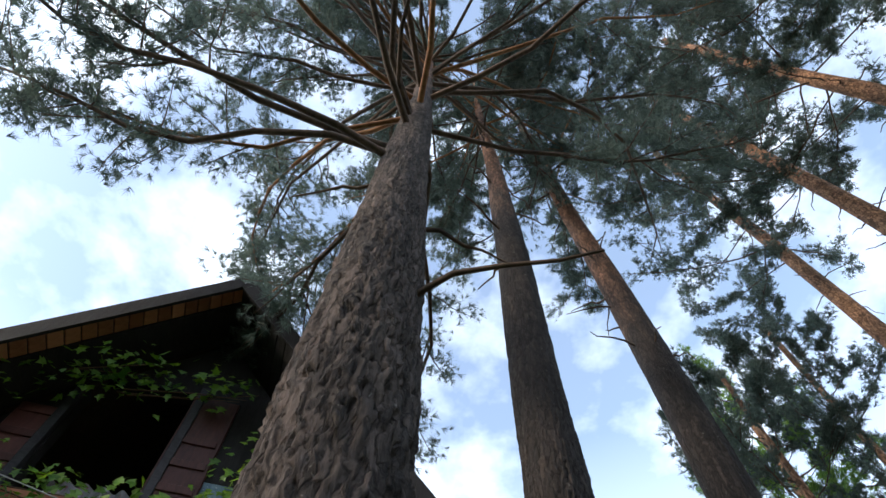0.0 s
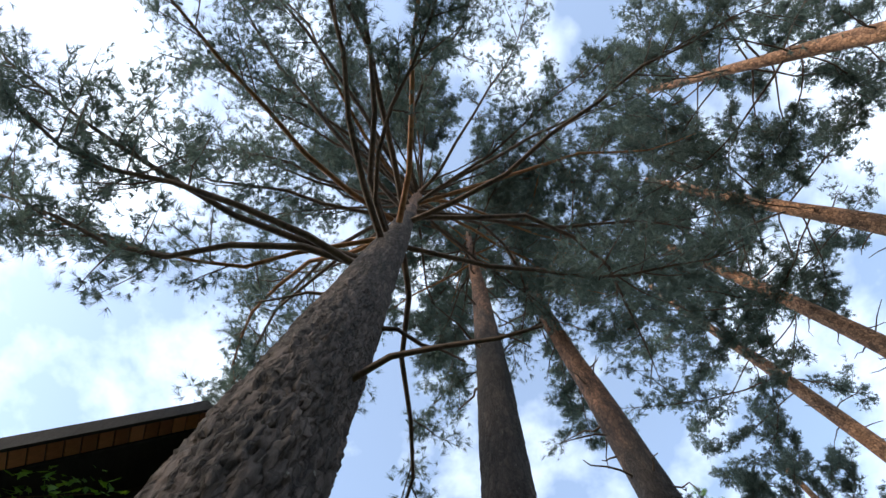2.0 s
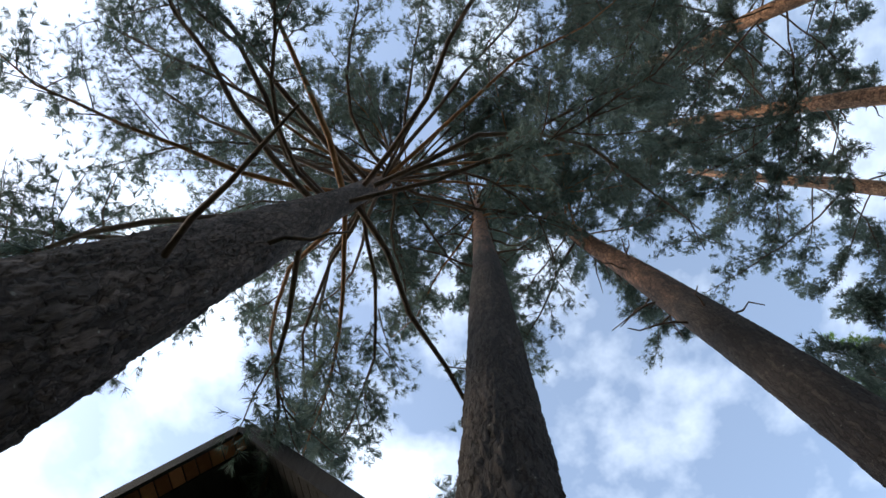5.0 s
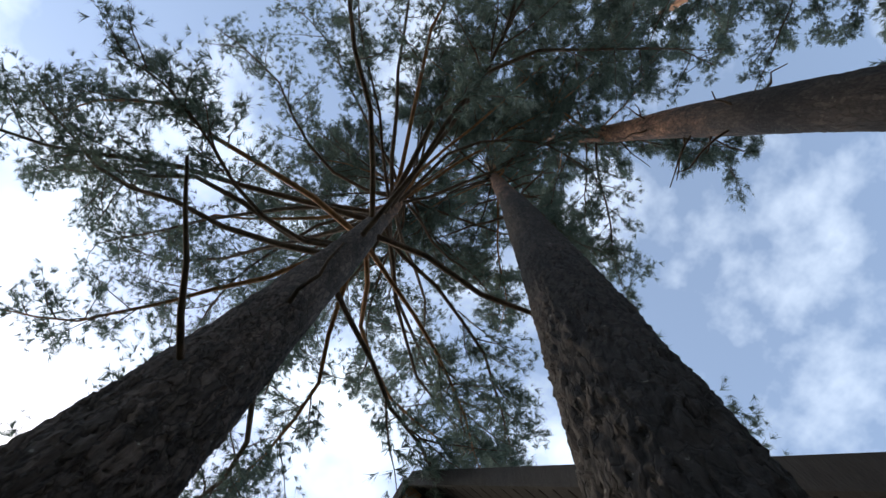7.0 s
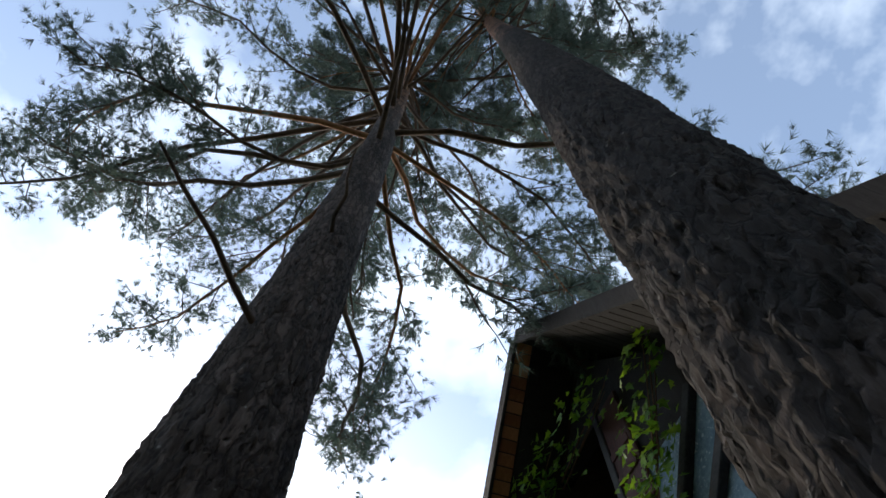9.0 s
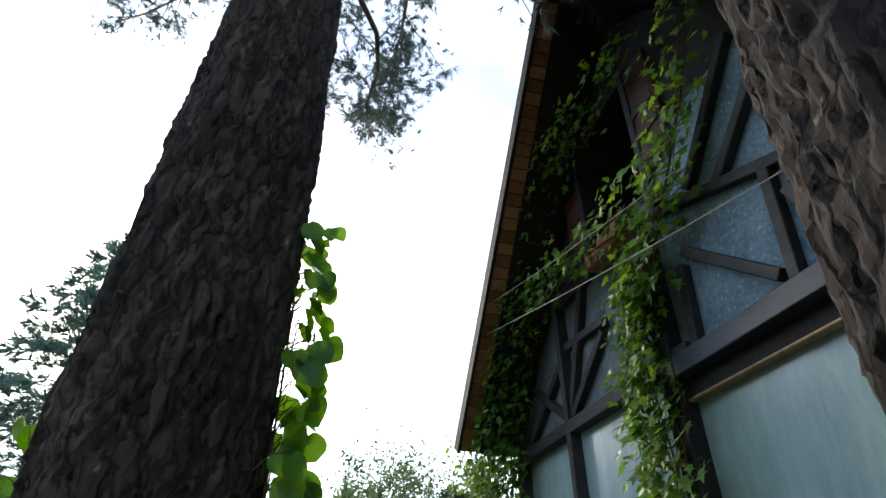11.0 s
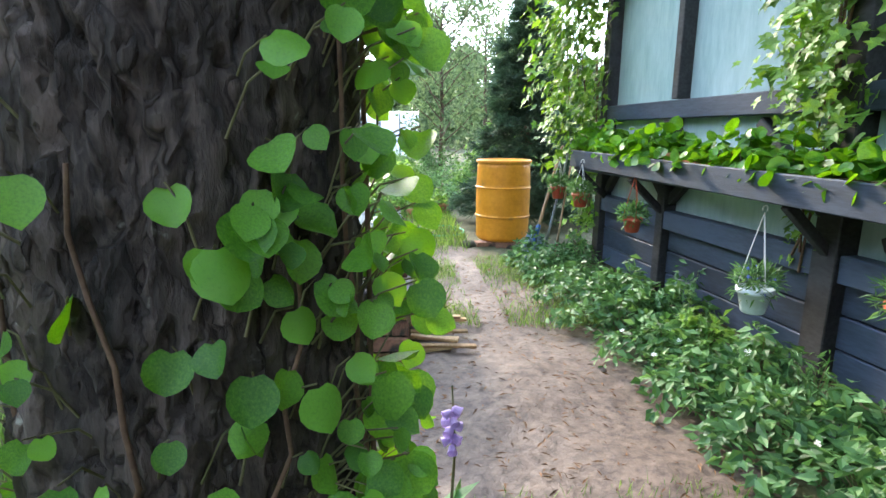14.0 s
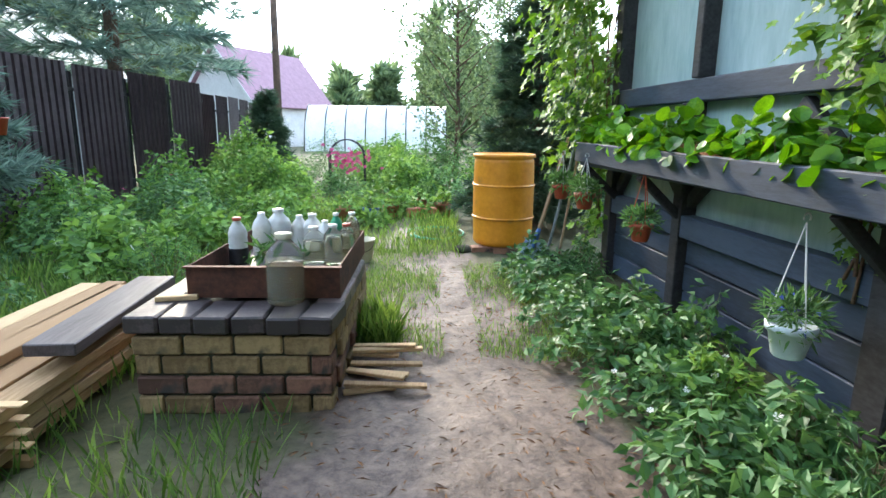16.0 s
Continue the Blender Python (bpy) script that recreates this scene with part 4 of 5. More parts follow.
# ---- plants in volume: leaves spread through a mound, on stems ----
def leafy(name, x, y, rx, ry, h, size, n, mat, label, category="shrub", shape=OVAL_LEAF, up=0.7, seed=1, z0=0.0, group="", flowers=None, stems=14):
    g = np.random.default_rng(seed)
    t = thing(name, Matrix.Translation((x, y, z0)), label, category, group)
    a, r = g.random(n) * 6.283, np.sqrt(g.random(n))
    lump = 0.75 + 0.25 * np.sin(3 * a + seed) + 0.15 * np.sin(7 * a + 2 * seed)
    px, py = rx * r * np.cos(a) * lump, ry * r * np.sin(a) * lump
    top = h * (1 - 0.75 * r ** 2) * (0.75 + 0.25 * np.sin(px * 9 / max(rx, 0.2) + seed) * np.cos(py * 7 / max(ry, 0.2)))
    z = top * (0.12 + 0.88 * g.random(n) ** 0.55)
    P = np.stack([px, py, z], -1)
    N = np.stack([px / rx * 0.6 + 0.5 * g.normal(size=n), py / ry * 0.6 + 0.5 * g.normal(size=n), up + 0.4 * g.normal(size=n)], -1)
    U = np.stack([px + g.normal(size=n) * rx, py + g.normal(size=n) * ry, 0.3 * g.normal(size=n)], -1)
    v, f = scatter(shape, P, N, U, size * (0.6 + 0.8 * g.random(n)))
    tagged(put("foliage", mesh_of("foliage", v, f, mat), t), kind="stuff")
    paths = []
    for k in range(stems):
        q = P[int(g.integers(n))]
        paths.append((np.array([[q[0] * 0.3, q[1] * 0.3, 0], [q[0] * 0.6, q[1] * 0.6, q[2] * 0.55], q]), np.array([0.006, 0.004, 0.002]) * max(1, h)))
    tagged(tube_part("stems", paths, STEM, t, "", 4), kind="stuff")
    if flowers:
        fm, count, fs = flowers
        me = mesh_of("flower", *petals(), fm)
        for k in range(count):
            q = P[int(g.integers(n))]
            put("flower", me, t, "", Matrix.Translation((q[0], q[1], q[2] + 0.03)) @ pose(0, 0, 0, g.normal() * 30, g.normal() * 30, g.random() * 360) @ Matrix.Diagonal((fs, fs, fs, 1)))
    return t


def petals(k=6):
    vs, fs = [(0, 0, 0)], []
    for i in range(k):
        a, b = 2 * math.pi * (i - 0.38) / k, 2 * math.pi * (i + 0.38) / k
        n = len(vs)
        vs += [(0.8 * math.cos(a), 0.8 * math.sin(a), 0.15), (math.cos((a + b) / 2), math.sin((a + b) / 2), 0.2), (0.8 * math.cos(b), 0.8 * math.sin(b), 0.15)]
        fs += [(0, n, n + 1), (0, n + 1, n + 2)]
    return vs, fs


# ground cover along the wall
ROUND = round_leaf(8, 0.15, 0.05, 0.1)
for k in range(13):
    y = -0.9 + k * 0.47
    leafy("ground_cover_plant", 2.82 - 0.02 * k + 0.04 * math.sin(k * 2.1), y, 0.40, 0.38, 0.30 + 0.05 * math.sin(k * 1.7), 0.062, 640, LEAF_DARK,
          "dense low strawberry-like ground cover beside the wall", "ground cover", OVAL_LEAF, 0.9, 60 + k, 0.0, "ground cover along the wall", (PETAL_WHITE, 3, 0.016), 20)
for k, (x, y, h) in enumerate(((2.98, 4.75, 0.4), (2.9, 4.35, 0.35), (3.1, 2.9, 0.5), (2.98, 1.6, 0.45), (3.1, 0.6, 0.5))):
    leafy("leafy_plant", x, y, 0.22, 0.24, h, 0.06, 260, LEAF_DARK, "upright leafy plant with narrow leaves by the wall", "plant", NARROW_LEAF if k % 2 else OVAL_LEAF, 0.5, 90 + k)
for k in range(9):
    leafy("ground_cover_plant", 3.12 - 0.03 * k, -0.6 + k * 0.5, 0.3, 0.34, 0.36 + 0.07 * math.sin(k * 2.7), 0.07, 520, LEAF_DARK if k % 3 else LEAF_PALE,
          "taller leafy ground cover against the plank wall", "ground cover", OVAL_LEAF, 0.9, 400 + k, 0.0, "ground cover along the wall", (PETAL_WHITE, 2, 0.018), 20)
# plants growing in the trough
for k in range(11):
    v = 1.0 - k * 0.34
    p = H @ Vector((-0.22, v, PT - 0.03 - 0.008 * k))
    leafy("trough_plant", p.x, p.y, 0.20, 0.24, 0.31 + 0.07 * math.sin(k * 2.3), 0.075, 130, LEAF, "broad-leaved seedling growing in the planter trough", "plant", ROUND, 0.75, 120 + k, p.z, "plants in the trough", None, 16)
for k, v in enumerate((-0.55, -2.35)):
    p = H @ Vector((PU + 0.16, v, PT - 0.05))
    bm = bmesh.new()
    box(-0.08, 0.08, -0.28, 0.28, 0, 0.075, 0.012, None, bm)
    tray = part("seedling_tray", bm, CLAY, None, "", False, Matrix.Translation(p) @ Matrix.Rotation(radians(4.5), 4, "Z"))
    tagged(tray, "terracotta-coloured plastic tray standing in the trough", "tray")

# ---- hanging pots ----


def hanging_pot(x, y, z, r, mat, label, seed, drop=0.32, flower=PETAL_BLUE, cords=WIRE):
    g = np.random.default_rng(seed)
    t = thing("hanging_pot", Matrix.Translation((x, y, z)), label, "flower pot", "hanging pots")
    h = r * 1.55
    part("pot", lathe([(0, -h), (r * 0.62, -h), (r * 0.68, -h * 0.95), (r * 0.93, -h * 0.22), (r * 1.06, -h * 0.2), (r * 1.08, 0), (r * 0.99, 0.003), (r * 0.95, -0.02), (0, -0.025)], 28), mat, t, "", True)
    for k in range(3):
        a = k * 2.094 + 0.5
        v, f = tube(np.array([[r * math.cos(a), r * math.sin(a), -0.01], [r * 0.5 * math.cos(a), r * 0.5 * math.sin(a), drop * 0.5], [0, 0, drop]]), 0.0028, 5)
        put("cord", mesh_of("cord", v, f, cords, True), t)
    a = np.linspace(-0.6, 3.6, 9)
    v, f = tube(np.stack([0.014 * np.cos(a), 0 * a, drop + 0.018 + 0.018 * np.sin(a)], -1), 0.004, 6)
    put("hook", mesh_of("hook", v, f, cords, True), t)
    n = 420
    d = unit(n, 0.6)
    keep = rng.random(n) ** 0.4
    P = d * keep[:, None] * np.array([r * 1.45, r * 1.45, r * 1.1]) + (0, 0, r * 0.25)
    v, f = scatter(NARROW_LEAF, P, unit(n), d + unit(n) * 0.5, 0.04 + 0.03 * rng.random(n))
    tagged(put("foliage", mesh_of("foliage", v, f, LEAF_DARK), t), kind="stuff")
    me = mesh_of("flower", *petals(5), flower)
    for k in range(16):
        q = P[int(g.integers(n))] * 1.05
        put("flower", me, t, "", Matrix.Translation(q) @ pose(0, 0, 0, g.random() * 90 - 45, g.random() * 90 - 45, 0) @ Matrix.Diagonal((0.012, 0.012, 0.012, 1)))
    return t


hanging_pot(3.10, 2.20, 0.45, 0.088, WHITE_POT, "pale blue-white plastic hanging pot with blue lobelia", 1, 0.40, PETAL_BLUE, CORD)
hanging_pot(2.96, 3.48, 0.63, 0.070, RED_POT, "red plastic hanging pot with trailing blue flowers", 2, 0.32, PETAL_BLUE, RED_POT)
hanging_pot(2.83, 4.30, 0.72, 0.075, RED_POT, "small red hanging pot with green seedlings", 3, 0.26, PETAL_WHITE, CORD)
hanging_pot(2.75, 4.72, 0.74, 0.072, RED_POT, "small red hanging pot with green seedlings", 4, 0.24, PETAL_WHITE, CORD)
hanging_pot(3.12, 1.30, 0.63, 0.100, RED_POT, "large red plastic hanging pot full of blue lobelia", 5, 0.34, PETAL_BLUE, RED_POT)

# ---- barrel, tools ----
BX, BY = 2.39, 5.62
barrel = thing("plastic_barrel", Matrix.Translation((BX, BY, 0.075)), "orange plastic water barrel standing open on bricks", "barrel")
prof = [(0, 0), (0.262, 0), (0.285, 0.02), (0.29, 0.05)]
for z in np.linspace(0.08, 0.8, 30):
    prof.append((0.288 + 0.008 * math.sin((z - 0.08) / 0.72 * math.pi) + 0.007 * (math.exp(-((z - 0.27) / 0.014) ** 2) + math.exp(-((z - 0.58) / 0.014) ** 2)), float(z)))
prof += [(0.286, 0.82), (0.278, 0.835), (0.296, 0.845), (0.298, 0.868), (0.286, 0.872), (0.272, 0.866), (0.27, 0.82), (0.27, 0.6), (0, 0.6)]
part("shell", lathe(prof, 56), BARREL, barrel, "", True)
for z in (0.27, 0.58):
    part("hoop_rib", lathe([(0.296, z - 0.014), (0.3065, z - 0.004), (0.3065, z + 0.004), (0.296, z + 0.014)], 56), BARREL, barrel, "", True)
part("rim", lathe([(0.297, 0.842), (0.302, 0.848), (0.302, 0.868), (0.296, 0.876), (0.284, 0.876), (0.276, 0.868)], 56), BARREL, barrel, "moulded orange rim", True)
for i, (x, y, a) in enumerate(((-0.2, -0.17, 10), (0.02, -0.2, -6), (0.2, -0.13, 20), (-0.12, 0.15, 80), (0.18, 0.12, 40))):
    b = part("paving_brick", box(-0.125, 0.125, -0.06, 0.06, 0, 0.065, 0.006), BRICK_RED, None, "", False, pose(BX + x, BY + y, 0.008, 0, 0, a))
    tagged(b, "worn red brick lying under the barrel", "brick", "bricks under the barrel")
stone = lathe([(0, 0), (0.1, 0.0), (0.12, 0.03), (0.09, 0.06), (0, 0.075)], 11)
tagged(part("stone", stone, MORTAR, None, "", True, pose(2.02, 5.5, 0.0, 0, 4, 30)), "grey field stone beside the barrel", "stone")


def tool(name, foot, head, label, r=0.014, mat=HANDLE, blade=None):
    foot, head = Vector(foot), Vector(head)
    m = (head - foot).to_track_quat("Z", "Y").to_matrix().to_4x4()
    m.translation = foot
    t = thing(name, m, label, "garden tool", "tools leaning by the barrel")
    L = (head - foot).length
    part("handle", lathe([(0, 0.15), (r, 0.15), (r * 1.05, L * 0.5), (r * 0.95, L - 0.02), (r * 0.6, L), (0, L)], 12), mat, t, "", True)
    if blade == "shovel":
        bm = bmesh.new()
        grid = [[bm.verts.new((w * x, 0.03 * (x * x) - 0.012, z)) for x in np.linspace(-1, 1, 7)] for z, w in ((-0.06, 0.02), (-0.01, 0.075), (0.06, 0.1), (0.16, 0.105), (0.21, 0.09))]
        for a, b in zip(grid, grid[1:]):
            for i in range(6):
                bm.faces.new((a[i], a[i + 1], b[i + 1], b[i]))
        bmesh.ops.solidify(bm, geom=bm.faces[:], thickness=0.004)
        part("blade", bm, SHOVEL, t, "worn blue steel blade", True)
        part("socket", lathe([(0.012, 0.1), (0.02, 0.17), (0.021, 0.3), (0.016, 0.32)], 12), BLUE, t, "", True)
    elif blade == "rake":
        part("head", box(-0.16, 0.16, -0.012, 0.012, 0.12, 0.145, 0.003), GREY_METAL, t)
        for i in range(9):
            part("tine", box(-0.15 + i * 0.0375 - 0.004, -0.15 + i * 0.0375 + 0.004, -0.01, 0.01, 0.05, 0.125, 0.002), GREY_METAL, t)


tool("shovel", (2.50, 4.72, 0.07), (2.86, 5.02, 1.12), "shovel with worn blue blade leaning by the wall", 0.016, HANDLE, "shovel")
tool("garden_rake", (2.66, 4.86, 0.0), (2.92, 4.95, 1.15), "garden rake with grey handle leaning by the wall", 0.012, GREY_WOOD, "rake")
tool("wooden_stake", (2.72, 4.7, -0.1), (2.9, 4.85, 0.95), "thin wooden stake leaning by the wall", 0.010, HANDLE)

# ---- brick stove with bottles ----
stove = thing("brick_stove", Matrix.Translation((0.45, 2.35, 0)), "low outdoor brick stove with mossy joints and sooty ledge", "brick stove")
W_, D_ = 0.82, 1.25
part("core", box(0.012, W_ - 0.012, 0.012, D_ - 0.012, 0, 0.345, 0), MORTAR, stove, "dark mossy mortar")
bl, bh, gap = 0.197, 0.079, 0.011
b_me = {}
for mt, nm in ((BRICK, "y"), (BRICK_RED, "r")):
    bm = box(-bl / 2, bl / 2, -0.055, 0.055, 0, bh, 0.007)
    me = bpy.data.meshes.new("brick")
    bm.to_mesh(me)
    bm.free()
    me.materials.append(mt)
    b_me[nm] = me
for c in range(4):
    z = c * (bh + gap) - 0.018
    off = 0 if c % 2 else -bl / 2
    nm = "y" if c in (0, 2, 3) else "r"
    k = 0
    x = off
    while x < W_:
        a, b = max(x, 0), min(x + bl, W_)
        if b - a > 0.03:
            for yy in (0.05, D_ - 0.05):
                put("brick", b_me[nm if rng.random() < 0.8 else "r"], stove, "", Matrix.Translation(((a + b) / 2, yy + 0.004 * rng.normal(), z)) @ pose(0, 0, 0, 0, rng.normal() * 0.8, rng.normal() * 1.0) @ Matrix.Diagonal(((b - a) / bl, 1, 1, 1)))
        x += bl + gap
    y = 0.11 if c % 2 else 0.2
    while y < D_ - 0.2:
        for xx in (0.05, W_ - 0.05):
            put("brick", b_me[nm], stove, "", Matrix.Translation((xx + 0.004 * rng.normal(), y + bl / 2, z)) @ pose(0, 0, 0, 0, 0, 90 + rng.normal()))
        y += bl + gap
cap = bpy.data.meshes.new("cap_brick")
bm = box(-0.062, 0.062, -0.125, 0.125, 0, 0.075, 0.008)
bm.to_mesh(cap)
bm.free()
cap.materials.append(SOOT_BRICK)
for i in range(6):
    put("cap_brick", cap, stove, "" if i else "wet sooty ledge brick", Matrix.Translation((0.04 + i * 0.146, 0.10 + 0.005 * rng.normal(), 0.345)) @ pose(0, 0, 0, rng.normal() * 0.8, rng.normal() * 0.8, rng.normal() * 2) @ Matrix.Diagonal((1.12, 1, 1, 1)))
for i in range(9):
    put("cap_brick", cap, stove, "", Matrix.Translation((0.03 if i < 5 else W_ - 0.04, 0.3 + (i % 5) * 0.2, 0.345)) @ pose(0, 0, 0, 0, 0, rng.normal() * 2))
tray = thing("steel_firebox", Matrix.Translation((0.58, 2.60, 0.42)), "rusty open steel firebox lying on the brick stove", "firebox")
for a in ((0, 0.69, 0, 0.008, 0, 0.145), (0, 0.008, 0.008, 0.95, 0, 0.145), (0.682, 0.69, 0.008, 0.95, 0, 0.145), (0.008, 0.682, 0.94, 0.95, 0, 0.145), (0.008, 0.682, 0.008, 0.94, 0, 0.008)):
    part("side" if a[5] > 0.1 else "floor_plate", box(*a, 0.002), RUST, tray)
part("rim", box(-0.01, 0.70, -0.012, 0.02, 0.14, 0.147, 0.002), RUST, tray)
shelf = part("grill_board", box(0.60, 1.25, 2.95, 3.5, 0.44, 0.46, 0.004), OLD_WOOD)
tagged(shelf, "dark wet board lying across the firebox", "board")


def bottle(x, y, z, r, h, mat, label, cap_mat=None, fill=None, jug=False, base=None):
    t = thing("plastic_bottle", Matrix.Translation((x, y, z)), label, "bottle", "bottles on the stove")
    neck = r * (0.38 if not jug else 0.5)
    prof = [(0, 0), (r * 0.92, 0), (r, 0.012)]
    for q in np.linspace(0.06, 0.62, 9):
        prof.append((r * (1 - 0.02 * (round(q * 100) % 2)) - (0.002 if int(q * 14) % 2 else 0), h * float(q)))
    prof += [(r * 0.97, h * 0.68), (r * 0.8, h * 0.78), (neck * 1.2, h * 0.88), (neck, h * 0.91), (neck, h * (0.99 if cap_mat is None else 0.94))]
    part("shell", lathe(prof, 24), mat, t, "", True)
    if fill:
        part("water", lathe([(0, 0.006), (r * 0.93, 0.006), (r * 0.95, 0.02), (r * 0.95, h * fill), (0, h * fill)], 20), LIQUID, t, "pale yellowish liquid", True)
    if base:
        part("label_band", lathe([(r * 1.01, 0.0), (r * 1.015, 0.002), (r * 1.015, h * 0.35), (r * 1.01, h * 0.352)], 24), base, t, "dark lower half", True)
    if cap_mat:
        part("cap", lathe([(neck * 1.15, h * 0.93), (neck * 1.2, h * 0.935), (neck * 1.2, h), (0, h)], 18), cap_mat, t, "", True)


bottle(1.04, 2.545, 0.421, 0.083, 0.31, BOTTLE, "large clear plastic bottle half full of yellowish liquid", CREAM, 0.60)
zb = 0.461
for x, y, r, h, mat, lab, capm, fill, dark in (
        (0.43 + 0.22, 3.10, 0.05, 0.25, WHITE, "white plastic canister with black lower half and red cap", RED_POT, None, GREY_METAL),
        (0.72, 3.30, 0.055, 0.25, WHITE, "white plastic canister with open neck", None, None, None), (0.80, 3.36, 0.07, 0.26, WHITE, "tall white plastic jug", WHITE, None, None),
        (0.91, 3.40, 0.052, 0.22, WHITE, "white plastic canister with open neck", None, None, None), (0.99, 3.38, 0.055, 0.23, WHITE, "white plastic jug with wide neck", WHITE, None, None),
        (1.07, 3.34, 0.05, 0.2, WHITE, "white plastic canister with open neck", None, None, None), (1.05, 3.12, 0.06, 0.2, BOTTLE, "clear bottle with cloudy liquid", WHITE, 0.6, None),
        (1.16, 3.08, 0.055, 0.22, BOTTLE, "clear plastic bottle with yellowish liquid", WHITE, 0.7, None), (1.21, 3.22, 0.05, 0.2, BOTTLE, "clear plastic bottle with yellowish liquid", RED_POT, 0.7, None),
        (1.12, 3.42, 0.04, 0.23, GREEN_HOSE, "green plastic bottle with pale cap", WHITE, None, None), (1.22, 3.38, 0.045, 0.24, BOTTLE, "clear plastic bottle with cloudy water", WHITE, 0.75, None)):
    bottle(x, y, zb, r, h, mat, lab, capm, fill, False, dark)
leafy("weed_bunch", 0.86, 3.02, 0.16, 0.10, 0.13, 0.075, 120, LEAF_DARK, "bunch of pulled green weeds on the board", "plant", NARROW_LEAF, 0.6, 201, 0.50)
splint = part("wood_splinter", box(-0.09, 0.09, -0.015, 0.015, 0, 0.022, 0.004), RAW_WOOD, None, "", False, pose(0.55, 2.56, 0.421, 0, 0, 12))
tagged(splint, "short split stick lying on the ledge", "stick")
bucket = thing("plastic_bucket", Matrix.Translation((1.06, 5.1, 0.0)), "cream plastic bucket standing on the grass", "bucket")
part("shell", lathe([(0, 0), (0.085, 0), (0.09, 0.01), (0.112, 0.19), (0.12, 0.192), (0.12, 0.205), (0.108, 0.206), (0.085, 0.02), (0, 0.018)], 30), CREAM, bucket, "", True)
a = np.linspace(0, math.pi, 12)
v, f = tube(np.stack([0.118 * np.cos(a), -0.05 * np.sin(a) - 0.06 * np.sin(a), 0.19 - 0.09 * np.sin(a)], -1), 0.003, 6)
put("handle", mesh_of("handle", v, f, GREY_METAL, True), bucket)
for x, y, m_, lb in ((0.78, 4.75, BLUE, "blue plastic basin standing in the grass"), (0.2, 4.3, BLUE, "blue plastic basin half hidden by weeds")):
    bsn = thing("basin", Matrix.Translation((x, y, 0)), lb, "basin")
    part("shell", lathe([(0, 0), (0.12, 0), (0.16, 0.1), (0.175, 0.105), (0.155, 0.1), (0.11, 0.02), (0, 0.02)], 28), m_, bsn, "", True)

# stack of planks
g = np.random.default_rng(77)
for layer in range(5):
    for k in range(5):
        if layer == 4 and k > 2:
            continue
        x0 = -0.34 + k * 0.122 + g.normal() * 0.008 + layer * 0.006
        y0, y1 = 1.72 + 0.14 * g.random() + 0.03 * layer, 3.32 + 0.06 * g.normal()
        p_ = part("plank", box(-0.057, 0.057, 0, y1 - y0, 0, 0.044, 0.003), RAW_WOOD, None, "", False, pose(x0, y0, 0.03 + layer * 0.052, 0, 0, g.normal() * 0.7))
        tagged(p_, "pale sawn softwood plank lying in a stack", "plank", "stack of planks")
for layer in range(5):
    for yy in (1.95, 3.05):
        s_ = part("spacer_lath", box(-0.42, 0.28, -0.02, 0.02, 0, 0.008 if layer else 0.03, 0.001), RAW_WOOD, None, "", False, pose(0, yy, 0.022 + layer * 0.052 if layer else 0.0))
        tagged(s_, "thin lath between the stacked planks", "lath", "laths of the stack")
tagged(part("dark_board", box(-0.1, 0.1, 0, 1.05, 0, 0.052, 0.005), OLD_WOOD, None, "", False, pose(0.18, 2.24, 0.286, 0, 0, 4)), "dark wet thick board lying on the planks", "plank")
for k in range(11):
    L = 0.22 + 0.16 * g.random()
    s_ = part("kindling_stick", box(0, L, -0.02, 0.02, 0, 0.016, 0.003), RAW_WOOD, None, "", False, pose(1.29, 2.48 + 0.04 * k * g.random() * 1.5 + 0.04 * (k % 4), 0.005 + 0.018 * (k // 2), 0, g.normal() * 2, g.normal() * 12))
    tagged(s_, "split pale kindling stick on the ground", "stick", "kindling pile")

# hose, foxglove, daisies
a = np.linspace(0, 11, 60)
v, f = tube(np.stack([1.75 + (0.22 + 0.012 * a) * np.cos(a), 6.35 + (0.3 + 0.01 * a) * np.sin(a), 0.02 + 0.002 * a], -1), 0.011, 7)
tagged(put("garden_hose", mesh_of("garden_hose", v, f, GREEN_HOSE, True)), "green garden hose coiled on the ground", "hose")


def foxglove(x, y, h):
    t = thing("foxglove", Matrix.Translation((x, y, 0)), "pale mauve foxglove flowering beside the path", "flower")
    v, f = tube(np.array([[0, 0, 0], [0.01, 0, h * 0.5], [0.0, 0.01, h]]), np.array([0.006, 0.005, 0.003]), 6)
    put("stem", mesh_of("stem", v, f, STEM, True), t)
    bell = lathe([(0.004, 0), (0.011, 0.006), (0.014, 0.02), (0.017, 0.032), (0.015, 0.031), (0.009, 0.01)], 10)
    me = bpy.data.meshes.new("bell")
    bell.to_mesh(me)
    bell.free()
    me.materials.append(PETAL_MAUVE)
    for k in range(12):
        z = h * (0.55 + 0.32 * k / 12)
        put("bell", me, t, "", Matrix.Translation((0, 0, z)) @ pose(0, 0, 0, 110, 0, k * 137))
    v, f = scatter(OVAL_LEAF, np.zeros((9, 3)) + (0, 0, 0.02), unit(9, 1.5), unit(9) * (1, 1, 0.1), np.full(9, 0.13))
    tagged(put("leaf_rosette", mesh_of("leaf_rosette", v, f, LEAF_DARK), t), kind="stuff")


